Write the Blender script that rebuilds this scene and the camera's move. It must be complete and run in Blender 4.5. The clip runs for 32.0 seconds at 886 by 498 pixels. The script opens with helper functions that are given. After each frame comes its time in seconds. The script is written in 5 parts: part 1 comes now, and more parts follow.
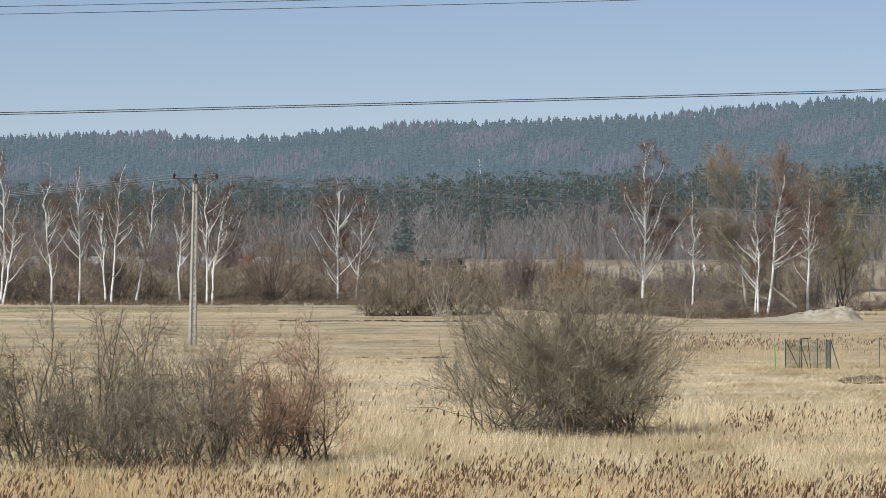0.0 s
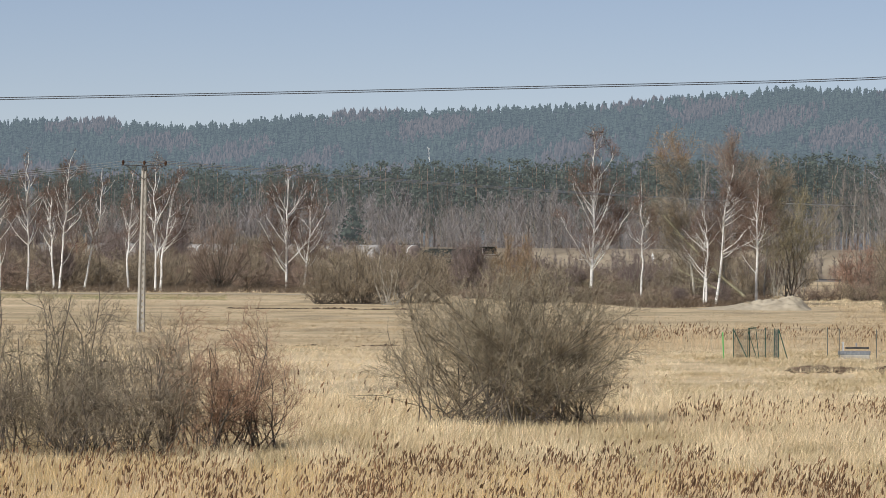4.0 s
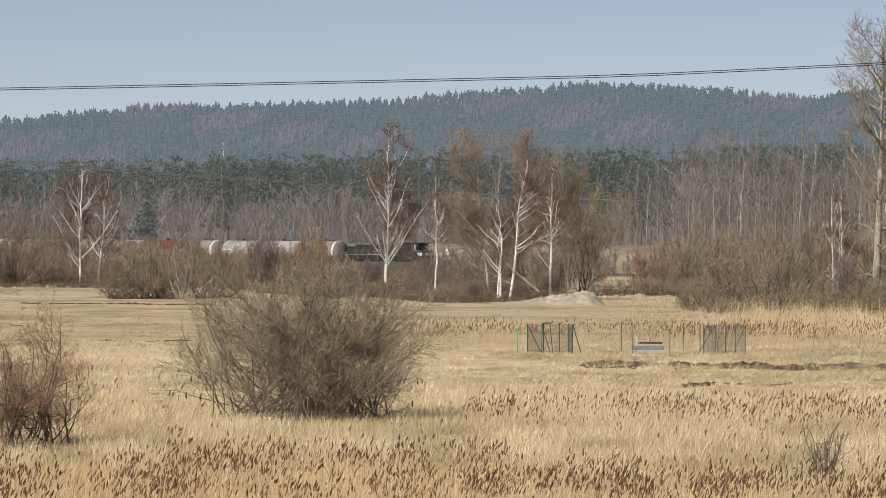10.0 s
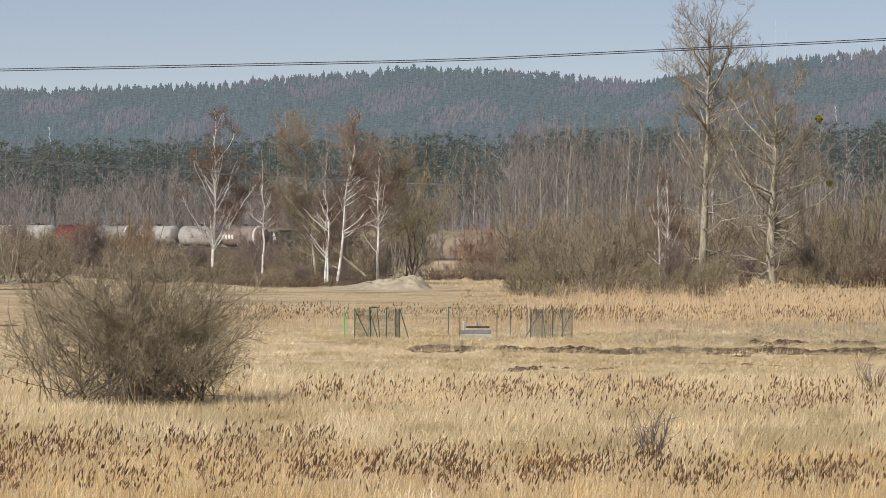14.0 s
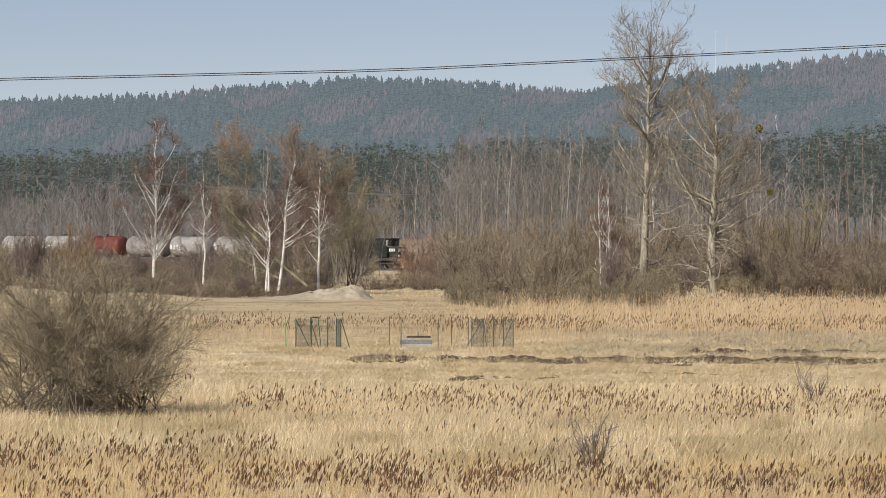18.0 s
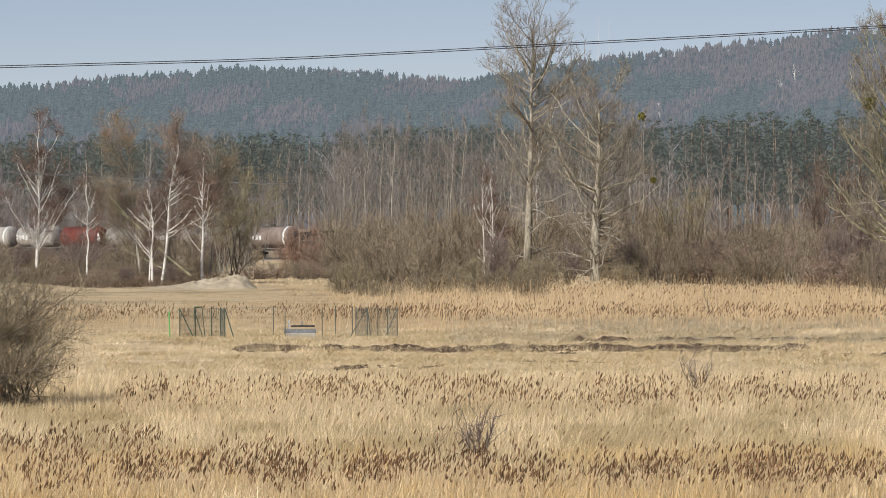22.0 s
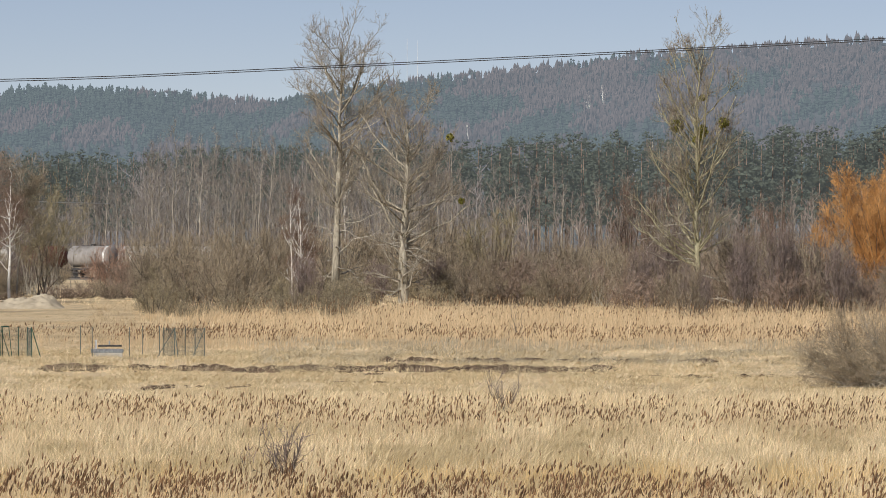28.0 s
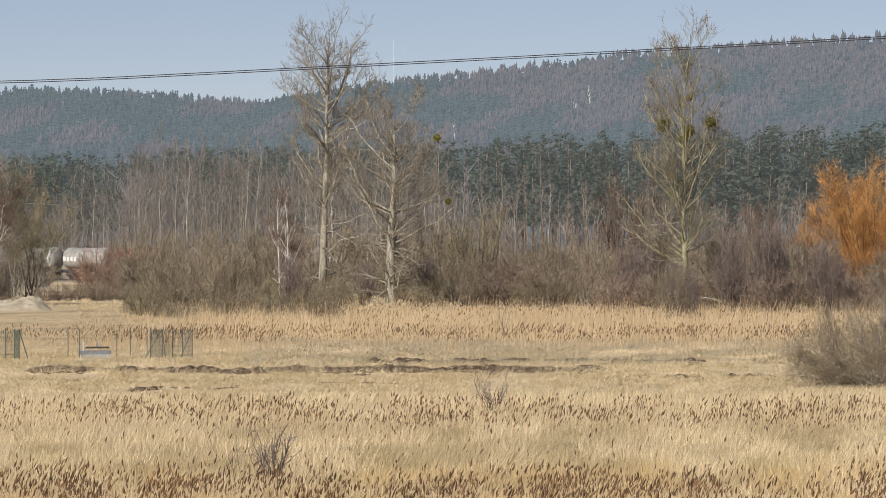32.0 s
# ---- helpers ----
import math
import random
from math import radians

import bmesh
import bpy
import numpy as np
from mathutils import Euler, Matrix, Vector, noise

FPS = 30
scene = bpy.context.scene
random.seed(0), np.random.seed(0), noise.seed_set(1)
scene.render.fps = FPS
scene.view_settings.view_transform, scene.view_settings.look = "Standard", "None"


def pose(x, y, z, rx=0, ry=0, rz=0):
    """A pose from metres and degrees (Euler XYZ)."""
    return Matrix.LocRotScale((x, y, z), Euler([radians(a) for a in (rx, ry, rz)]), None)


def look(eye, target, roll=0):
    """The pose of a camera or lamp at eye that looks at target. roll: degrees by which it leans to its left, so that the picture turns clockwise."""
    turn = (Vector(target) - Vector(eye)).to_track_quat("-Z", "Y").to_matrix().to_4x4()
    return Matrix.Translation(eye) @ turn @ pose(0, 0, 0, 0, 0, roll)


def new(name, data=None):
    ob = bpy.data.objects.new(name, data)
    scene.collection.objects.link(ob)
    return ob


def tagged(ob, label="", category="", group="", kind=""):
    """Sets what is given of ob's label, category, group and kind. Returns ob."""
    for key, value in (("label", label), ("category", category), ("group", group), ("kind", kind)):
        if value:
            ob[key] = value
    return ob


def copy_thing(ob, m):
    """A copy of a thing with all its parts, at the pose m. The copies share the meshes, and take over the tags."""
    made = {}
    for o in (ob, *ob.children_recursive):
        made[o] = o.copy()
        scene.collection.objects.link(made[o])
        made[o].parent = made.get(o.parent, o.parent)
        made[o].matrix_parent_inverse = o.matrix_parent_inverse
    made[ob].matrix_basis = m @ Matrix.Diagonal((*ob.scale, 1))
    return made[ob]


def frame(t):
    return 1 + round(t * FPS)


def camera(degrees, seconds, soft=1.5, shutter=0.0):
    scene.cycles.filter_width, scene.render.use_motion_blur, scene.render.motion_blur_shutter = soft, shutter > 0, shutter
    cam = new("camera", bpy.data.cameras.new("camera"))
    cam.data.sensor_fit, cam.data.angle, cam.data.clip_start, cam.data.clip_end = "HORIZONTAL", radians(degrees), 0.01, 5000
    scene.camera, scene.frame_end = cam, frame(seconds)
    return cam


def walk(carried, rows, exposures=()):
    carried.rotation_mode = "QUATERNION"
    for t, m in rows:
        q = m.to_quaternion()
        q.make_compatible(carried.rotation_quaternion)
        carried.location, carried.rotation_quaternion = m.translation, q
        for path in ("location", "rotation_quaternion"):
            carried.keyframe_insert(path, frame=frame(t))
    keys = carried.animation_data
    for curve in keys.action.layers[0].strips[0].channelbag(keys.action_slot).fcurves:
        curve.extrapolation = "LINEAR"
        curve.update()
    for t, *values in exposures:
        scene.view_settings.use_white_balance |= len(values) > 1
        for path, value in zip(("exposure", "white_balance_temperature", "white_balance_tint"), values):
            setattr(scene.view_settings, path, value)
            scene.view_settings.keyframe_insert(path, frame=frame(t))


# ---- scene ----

# ------------------------------------------------------------------ camera
EYE = (0.0, 0.0, 5.5)
cam = camera(10.0, 32.0, soft=0.8)

# seconds, heading and tilt in degrees, roll
TURNS = [
    (0.0, -4.5292, 0.032, 0.056),
    (0.5, -4.5754, 0.0513, 0.321),
    (1.0, -4.6362, 0.0574, 0.17),
    (1.5, -4.6034, -0.2174, 0.17),
    (2.0, -4.5051, -0.2378, -0.292),
    (2.5, -4.4898, -0.1846, 0.074),
    (3.0, -4.2991, -0.087, 0.101),
    (3.5, -4.0945, -0.0659, 0.193),
    (5.5, -3.4574, -0.2715, 0.184),
    (6.0, -3.1615, -0.0935, -0.017),
    (6.5, -3.0192, -0.1419, -0.176),
    (7.0, -2.8592, -0.2301, -0.237),
    (7.5, -2.6224, -0.3085, 0.028),
    (8.0, -2.5455, -0.1713, 0.173),
    (8.5, -2.4849, -0.0169, 0.062),
    (9.0, -2.345, -0.0723, -0.152),
    (9.5, -1.9182, -0.2139, 0.282),
    (10.0, -1.6221, -0.1451, 0.311),
    (10.5, -1.3824, -0.0879, -0.034),
    (11.0, -1.3332, -0.1188, -0.276),
    (11.5, -1.2856, -0.2212, -0.022),
    (12.0, -1.0071, -0.2122, 0.318),
    (12.5, -0.6808, -0.2174, 0.359),
    (13.0, -0.1376, -0.2721, 0.39),
    (13.5, 0.1904, -0.3294, 0.426),
    (14.0, 0.3352, -0.3115, 0.254),
    (14.5, 0.3836, -0.0768, 0.112),
    (16.5, 0.6311, -0.2853, -0.08),
    (17.0, 0.732, -0.3168, 0.029),
    (17.5, 0.8787, -0.417, 0.043),
    (18.0, 1.0028, -0.1988, 0.127),
    (18.5, 1.1331, 0.0157, 0.19),
    (19.0, 1.2976, 0.0935, 0.212),
    (19.5, 1.4269, 0.1321, 0.213),
    (20.0, 1.5623, 0.1009, -0.025),
    (20.5, 1.6997, -0.0225, -0.156),
    (21.0, 1.735, -0.1864, -0.42),
    (21.5, 1.771, -0.3004, -0.178),
    (22.0, 2.318, -0.3241, -0.101),
    (22.5, 2.7933, -0.1474, -0.03),
    (23.0, 3.1369, -0.2143, 0.011),
    (23.5, 3.439, -0.2675, 0.076),
    (24.0, 3.6334, -0.1713, 0.072),
    (24.5, 3.8142, -0.0406, 0.154),
    (25.0, 4.1255, -0.0292, 0.14),
    (25.5, 4.1757, -0.0807, 0.031),
    (27.5, 4.3396, 0.1328, 0.157),
    (28.0, 4.4912, -0.0912, 0.141),
    (28.5, 4.5304, -0.2559, 0.152),
    (29.0, 4.5303, -0.2116, 0.118),
    (29.5, 4.5425, -0.1227, 0.099),
    (30.0, 4.574, -0.074, -0.042),
    (30.5, 4.5749, -0.0704, -0.075),
    (31.0, 4.5757, -0.0852, -0.057),
    (31.5, 4.5836, -0.0804, -0.066),
    (32.0, 4.6362, -0.0854, -0.065),
]


def heading(a, e):
    a, e = radians(a), radians(e)
    return Vector((math.sin(a) * math.cos(e), math.cos(a) * math.cos(e), math.sin(e)))


walk(cam, [(t, look(EYE, Vector(EYE) + 100 * heading(a, e), r)) for t, a, e, r in TURNS],
     exposures=[(0.0, 0.0, 5880, 6.5), (1.2, 0.0, 5880, 6.5), (2.0, 0.0, 6080, 8), (3.5, 0.0, 6150, 9), (6.0, 0.0, 6500, 10), (32.0, 0.0, 6500, 10)])

# ------------------------------------------------------------------ light
SUN_AZ, SUN_EL = radians(218), radians(38)
world = bpy.data.worlds.new("sky")
scene.world = world
world.use_nodes = True
wn = world.node_tree
sky = wn.nodes.new("ShaderNodeTexSky")
sky.sky_type, sky.sun_disc = "NISHITA", False
sky.sun_elevation, sky.sun_rotation = SUN_EL, SUN_AZ
sky.air_density, sky.dust_density, sky.ozone_density, sky.altitude = 1.0, 0.0, 1.4, 6000
tint = wn.nodes.new("ShaderNodeMix")
tint.data_type, tint.blend_type = "RGBA", "MULTIPLY"
tint.inputs["Factor"].default_value = 1.0
tint.inputs[7].default_value = (1.385, 1.14, 1.06, 1)
wn.links.new(sky.outputs[0], tint.inputs[6])
wn.links.new(tint.outputs[2], wn.nodes["Background"].inputs[0])
wn.nodes["Background"].inputs[1].default_value = 0.062
sun = new("sun", bpy.data.lights.new("sun", "SUN"))
sun.data.energy, sun.data.angle, sun.data.color = 4.0, radians(0.6), (1.0, 0.955, 0.885)
sun.matrix_world = look((0, 0, 0), (-math.sin(SUN_AZ) * math.cos(SUN_EL), -math.cos(SUN_AZ) * math.cos(SUN_EL), -math.sin(SUN_EL)))


# ------------------------------------------------------------------ materials
def material(name, dark, light, scale=3.0, rough=0.85, bump=0.0, spread=0.0, island=0.0, metal=0.0, stretch=(1, 1, 1), contrast=(0.35, 0.65), hue=None, haze_glow=None):
    """A noisy two-tone surface; spread varies it from object to object, island from piece to piece."""
    m = bpy.data.materials.new(name)
    m.use_nodes = True
    n, ln = m.node_tree.nodes, m.node_tree.links
    b = n["Principled BSDF"]
    b.inputs["Roughness"].default_value, b.inputs["Metallic"].default_value = rough, metal
    b.inputs["Specular IOR Level"].default_value = 0.25
    # faint emission that paints haze over distant woods
    if haze_glow:
        b.inputs["Emission Color"].default_value, b.inputs["Emission Strength"].default_value = (*haze_glow, 1), 1.0
    co = n.new("ShaderNodeTexCoord")
    mp = n.new("ShaderNodeMapping")
    mp.inputs["Scale"].default_value = stretch
    ln.new(co.outputs["Object"], mp.inputs[0])
    tex = n.new("ShaderNodeTexNoise")
    tex.inputs["Scale"].default_value, tex.inputs["Detail"].default_value, tex.inputs["Roughness"].default_value = scale, 6.0, 0.65
    ln.new(mp.outputs[0], tex.inputs["Vector"])
    ramp = n.new("ShaderNodeValToRGB")
    ramp.color_ramp.elements[0].position, ramp.color_ramp.elements[1].position = contrast
    ramp.color_ramp.elements[0].color, ramp.color_ramp.elements[1].color = (*dark, 1), (*light, 1)
    ln.new(tex.outputs["Fac"], ramp.inputs[0])
    out = ramp.outputs[0]
    for amount, node, socket in ((spread, "ShaderNodeObjectInfo", "Random"), (island, "ShaderNodeNewGeometry", "Random Per Island")):
        if not amount:
            continue
        src = n.new(node)
        rng_ = n.new("ShaderNodeMapRange")
        rng_.inputs["To Min"].default_value, rng_.inputs["To Max"].default_value = 1 - amount, 1 + amount
        ln.new(src.outputs[socket], rng_.inputs["Value"])
        hsv = n.new("ShaderNodeHueSaturation")
        ln.new(rng_.outputs[0], hsv.inputs["Value"])
        if hue:
            r2 = n.new("ShaderNodeMapRange")
            r2.inputs["To Min"].default_value, r2.inputs["To Max"].default_value = hue
            mul = n.new("ShaderNodeMath")
            mul.operation = "FRACT"
            m7 = n.new("ShaderNodeMath")
            m7.operation, m7.inputs[1].default_value = "MULTIPLY", 7.31
            ln.new(src.outputs[socket], m7.inputs[0])
            ln.new(m7.outputs[0], mul.inputs[0])
            ln.new(mul.outputs[0], r2.inputs["Value"])
            ln.new(r2.outputs[0], hsv.inputs["Hue"])
        ln.new(out, hsv.inputs["Color"])
        out = hsv.outputs[0]
    ln.new(out, b.inputs["Base Color"])
    if bump:
        bp = n.new("ShaderNodeBump")
        bp.inputs["Strength"].default_value = bump
        ln.new(tex.outputs["Fac"], bp.inputs["Height"])
        ln.new(bp.outputs[0], b.inputs["Normal"])
    return m


# bluish haze over the ridge, kilometres behind the rest, painted in as emission
FAR_HAZE = (0.113, 0.138, 0.164)
M = dict(
    twig_olive=material("olive brown willow twigs", (0.185, 0.154, 0.106), (0.41, 0.345, 0.24), 1.2, spread=0.1, island=0.32),
    matted=material("flattened olive grass", (0.42, 0.335, 0.19), (0.70, 0.565, 0.345), 0.3, island=0.25),
    turf=material("grazed turf", (0.40, 0.31, 0.195), (0.70, 0.555, 0.36), 0.2, island=0.2),
    bracken=material("dead brown undergrowth", (0.10, 0.075, 0.052), (0.23, 0.175, 0.125), 0.5, island=0.35),
    twig_tan=material("tan olive shrub twigs", (0.235, 0.195, 0.125), (0.43, 0.36, 0.24), 1.2, spread=0.15, island=0.28),
    twig_lime=material("greenish budding twigs", (0.225, 0.19, 0.112), (0.41, 0.35, 0.215), 1.2, island=0.25),
    trampled=material("grey trampled grass", (0.34, 0.29, 0.20), (0.54, 0.47, 0.35), 0.4, island=0.25),
    twig=material("willow twigs", (0.20, 0.162, 0.114), (0.41, 0.337, 0.24), 1.2, spread=0.16, island=0.30),
    twig_pale=material("pale poplar twigs", (0.175, 0.148, 0.113), (0.35, 0.30, 0.235), 1.2, island=0.25),
    twig_rust=material("rust-tipped willow twigs", (0.30, 0.185, 0.12), (0.56, 0.365, 0.24), 1.2, island=0.3),
    twig_red=material("russet twigs", (0.23, 0.168, 0.13), (0.42, 0.315, 0.245), 1.2, spread=0.18, island=0.28),
    twig_green=material("greenish twigs", (0.20, 0.168, 0.112), (0.39, 0.33, 0.225), 1.2, spread=0.15, island=0.28),
    twig_purple=material("dark purple twigs", (0.165, 0.128, 0.115), (0.31, 0.243, 0.215), 1.2, spread=0.12, island=0.28),
    twig_yellow=material("yellow budding twigs", (0.25, 0.17, 0.10), (0.43, 0.305, 0.185), 1.2, spread=0.1, island=0.25),
    twig_orange=material("orange willow twigs", (0.44, 0.215, 0.07), (0.68, 0.375, 0.14), 1.0, island=0.28),
    birch_twig=material("birch twigs", (0.13, 0.088, 0.068), (0.25, 0.17, 0.13), 1.0, spread=0.2, island=0.25),
    birch=material("birch bark", (0.14, 0.12, 0.10), (0.86, 0.83, 0.77), 2.2, 0.7, 0.15, contrast=(0.32, 0.46), stretch=(1, 1, 2.5), spread=0.05),
    bark=material("grey bark", (0.2, 0.178, 0.145), (0.58, 0.53, 0.44), 2.5, 0.9, 0.4, stretch=(3, 3, 0.7), spread=0.15),
    bark_poplar=material("weathered poplar bark", (0.18, 0.16, 0.122), (0.53, 0.475, 0.375), 2.0, 0.9, 0.4, stretch=(2.5, 2.5, 0.7), spread=0.15),
    bark_green=material("lichened bark", (0.2, 0.185, 0.115), (0.52, 0.475, 0.315), 1.3, 0.9, 0.4, stretch=(2, 2, 0.7)),
    bark_dark=material("dark bark", (0.085, 0.071, 0.057), (0.225, 0.187, 0.148), 2.5, 0.9, 0.3, stretch=(3, 3, 0.7)),
    bark_pale=material("pale alder bark", (0.18, 0.16, 0.135), (0.42, 0.38, 0.32), 1.6, 0.9, 0.2, stretch=(3, 3, 0.7), spread=0.25),
    # needles emit a weak grey-blue: haze at a kilometre, painted in
    needles=material("hazed pine needles", (0.05, 0.064, 0.050), (0.087, 0.102, 0.076), 0.5, island=0.12, hue=(0.485, 0.51), haze_glow=(0.041, 0.046, 0.047)),
    pine_bark=material("pine bark", (0.19, 0.145, 0.115), (0.37, 0.29, 0.235), 1.0),
    mistletoe=material("mistletoe", (0.12, 0.12, 0.025), (0.30, 0.27, 0.06), 4.0, island=0.3),
    straw=material("dry grass", (0.58, 0.445, 0.27), (0.94, 0.785, 0.525), 0.25, island=0.36, hue=(0.49, 0.512), contrast=(0.3, 0.7)),
    reed_stalk=material("dry reed stalks", (0.55, 0.405, 0.24), (0.76, 0.595, 0.385), 0.15, island=0.22),
    reed_leaf=material("rusty reed leaves", (0.52, 0.36, 0.17), (0.80, 0.60, 0.31), 0.2, island=0.3),
    bank_grass=material("dry grass of the bank", (0.26, 0.21, 0.148), (0.46, 0.38, 0.27), 0.12, 0.95, 0.3),
    twig_dogwood=material("red-brown dogwood twigs", (0.25, 0.155, 0.113), (0.44, 0.285, 0.205), 1.2, island=0.28),
    fresh=material("fresh green grass", (0.24, 0.235, 0.11), (0.42, 0.39, 0.2), 0.2, island=0.25),
    feather=material("dark feathers", (0.03, 0.028, 0.027), (0.09, 0.082, 0.076), 8, 0.8),
    plume=material("reed plumes", (0.115, 0.066, 0.036), (0.29, 0.173, 0.092), 0.3, island=0.5),
    soil=material("dug soil", (0.034, 0.022, 0.015), (0.155, 0.10, 0.068), 2.0, 0.95, 0.6, island=0.3),
    sand=material("sand", (0.43, 0.355, 0.25), (0.62, 0.53, 0.39), 0.8, 0.95, 0.5),
    concrete=material("concrete", (0.33, 0.305, 0.26), (0.50, 0.465, 0.40), 1.6, 0.9, 0.3),
    steel=material("galvanised steel", (0.28, 0.30, 0.31), (0.46, 0.48, 0.50), 6, 0.45, 0.05, metal=0.7),
    dark_steel=material("weathered dark steel", (0.04, 0.04, 0.042), (0.10, 0.095, 0.09), 3, 0.6, 0.1),
    cable=material("cable", (0.03, 0.03, 0.032), (0.07, 0.07, 0.075), 3, 0.5),
    fence_green=material("green coated steel", (0.012, 0.055, 0.04), (0.03, 0.1, 0.072), 4, 0.5),
    fence_grey=material("grey green coated steel", (0.075, 0.09, 0.08), (0.14, 0.16, 0.14), 4, 0.5),
    bright_green=material("bright green marker paint", (0.10, 0.42, 0.10), (0.16, 0.58, 0.17), 4, 0.5),
    porcelain=material("brown glazed porcelain", (0.04, 0.02, 0.012), (0.09, 0.05, 0.03), 3, 0.2),
    tank_white=material("dusty white tank paint", (0.28, 0.262, 0.24), (0.50, 0.48, 0.45), 0.7, 0.45, stretch=(1, 1, 0.4)),
    tank_grey=material("grimy grey tank paint", (0.20, 0.18, 0.165), (0.38, 0.36, 0.34), 0.7, 0.5, stretch=(1, 1, 0.4)),
    tank_brown=material("rust brown tank paint", (0.17, 0.132, 0.112), (0.33, 0.27, 0.235), 0.7, 0.55, stretch=(1, 1, 0.4)),
    tank_red=material("oxide red tank paint", (0.12, 0.038, 0.03), (0.22, 0.073, 0.057), 0.7, 0.5, stretch=(1, 1, 0.4)),
    loco=material("sooty dark locomotive paint", (0.018, 0.022, 0.018), (0.055, 0.058, 0.05), 1.0, 0.45),
    white_paint=material("white paint", (0.70, 0.70, 0.68), (0.84, 0.84, 0.82), 3, 0.5),
    ballast=material("ballast", (0.14, 0.12, 0.10), (0.32, 0.28, 0.24), 3, 0.95, 0.6),
    wood_grey=material("grey bare crowns", (0.19, 0.175, 0.168), (0.36, 0.332, 0.32), 0.08, island=0.35),
    wood_brown=material("brown bare crowns", (0.185, 0.157, 0.138), (0.345, 0.295, 0.262), 0.08, island=0.35),
    # the ridge's trees and floor emit the painted haze
    hill_pine=material("hillside conifers", (0.022, 0.034, 0.029), (0.040, 0.056, 0.043), 0.02, island=0.14, haze_glow=FAR_HAZE),
    hill_bare=material("hillside bare crowns", (0.066, 0.049, 0.047), (0.097, 0.072, 0.067), 0.02, island=0.14, haze_glow=FAR_HAZE),
    forest_floor=material("forest floor", (0.04, 0.045, 0.045), (0.07, 0.068, 0.062), 0.03, haze_glow=FAR_HAZE),
)
glass = bpy.data.materials.new("dusty cab glass")
glass.use_nodes = True
glass.node_tree.nodes["Principled BSDF"].inputs["Base Color"].default_value = (0.03, 0.035, 0.04, 1)
glass.node_tree.nodes["Principled BSDF"].inputs["Roughness"].default_value = 0.12
M["glass"] = glass


def ground_material():
    m = bpy.data.materials.new("meadow ground")
    m.use_nodes = True
    n, ln = m.node_tree.nodes, m.node_tree.links
    b = n["Principled BSDF"]
    b.inputs["Roughness"].default_value = 0.95
    b.inputs["Specular IOR Level"].default_value = 0.1
    co = n.new("ShaderNodeTexCoord")

    def noisy(scale, stretch, lo, hi):
        mp = n.new("ShaderNodeMapping")
        mp.inputs["Scale"].default_value = stretch
        ln.new(co.outputs["Object"], mp.inputs[0])
        t = n.new("ShaderNodeTexNoise")
        t.inputs["Scale"].default_value, t.inputs["Detail"].default_value, t.inputs["Roughness"].default_value = scale, 7, 0.62
        ln.new(mp.outputs[0], t.inputs["Vector"])
        r = n.new("ShaderNodeMapRange")
        r.inputs["From Min"].default_value, r.inputs["From Max"].default_value = lo, hi
        ln.new(t.outputs["Fac"], r.inputs["Value"])
        return r.outputs[0]

    def mix(fac, a, b_):
        x = n.new("ShaderNodeMix")
        x.data_type = "RGBA"
        ln.new(fac, x.inputs["Factor"])
        for s, v in ((x.inputs[6], a), (x.inputs[7], b_)):
            if isinstance(v, tuple):
                s.default_value = (*v, 1)
            else:
                ln.new(v, s)
        return x.outputs[2]

    c = mix(noisy(0.9, (1, 1, 1), 0.3, 0.7), (0.55, 0.425, 0.26), (0.78, 0.62, 0.40))
    c = mix(noisy(0.06, (0.6, 1.0, 1), 0.50, 0.66), c, (0.42, 0.325, 0.195))
    c = mix(noisy(0.09, (0.30, 0.6, 1), 0.55, 0.63), c, (0.46, 0.37, 0.225))
    c = mix(noisy(0.03, (0.6, 1.0, 1), 0.52, 0.66), c, (0.80, 0.64, 0.42))
    c = mix(noisy(0.12, (0.9, 0.45, 1), 0.52, 0.66), c, (0.36, 0.285, 0.185))
    c = mix(noisy(0.5, (1.2, 0.5, 1), 0.56, 0.72), c, (0.37, 0.29, 0.185))
    ln.new(c, b.inputs["Base Color"])
    bp = n.new("ShaderNodeBump")
    bp.inputs["Strength"].default_value, bp.inputs["Distance"].default_value = 0.3, 0.1
    ln.new(noisy(2.5, (1, 1, 1), 0.2, 0.8), bp.inputs["Height"])
    ln.new(bp.outputs[0], b.inputs["Normal"])
    return m


M["ground"] = ground_material()


# ------------------------------------------------------------------ mesh tools
def at(az, dist, z=0.0):
    """A place by its compass bearing from the camera's foot and its distance."""
    return Vector((dist * math.sin(radians(az)), dist * math.cos(radians(az)), z))


def raw_mesh(name, verts, faces, mat, smooth=False):
    """A mesh from arrays; faces all have the same number of corners."""
    me = bpy.data.meshes.new(name)
    verts, faces = np.asarray(verts, np.float32), np.asarray(faces, np.int32)
    me.vertices.add(len(verts))
    me.vertices.foreach_set("co", verts.ravel())
    k = faces.shape[1]
    me.loops.add(faces.size)
    me.loops.foreach_set("vertex_index", faces.ravel())
    me.polygons.add(len(faces))
    me.polygons.foreach_set("loop_start", np.arange(0, faces.size, k, dtype=np.int32))
    me.polygons.foreach_set("loop_total", np.full(len(faces), k, np.int32))
    me.polygons.foreach_set("use_smooth", np.full(len(faces), smooth, bool))
    me.update(calc_edges=True)
    me.materials.append(mat)
    return me


def thing(name, label, category, m=None, group="", kind=""):
    ob = new(name)
    ob.empty_display_size = 0.3
    if m is not None:
        ob.matrix_basis = m
    return tagged(ob, label, category, group, kind)


def child(name, me, parent, label=""):
    ob = new(name, me)
    ob.parent = parent
    return tagged(ob, label)


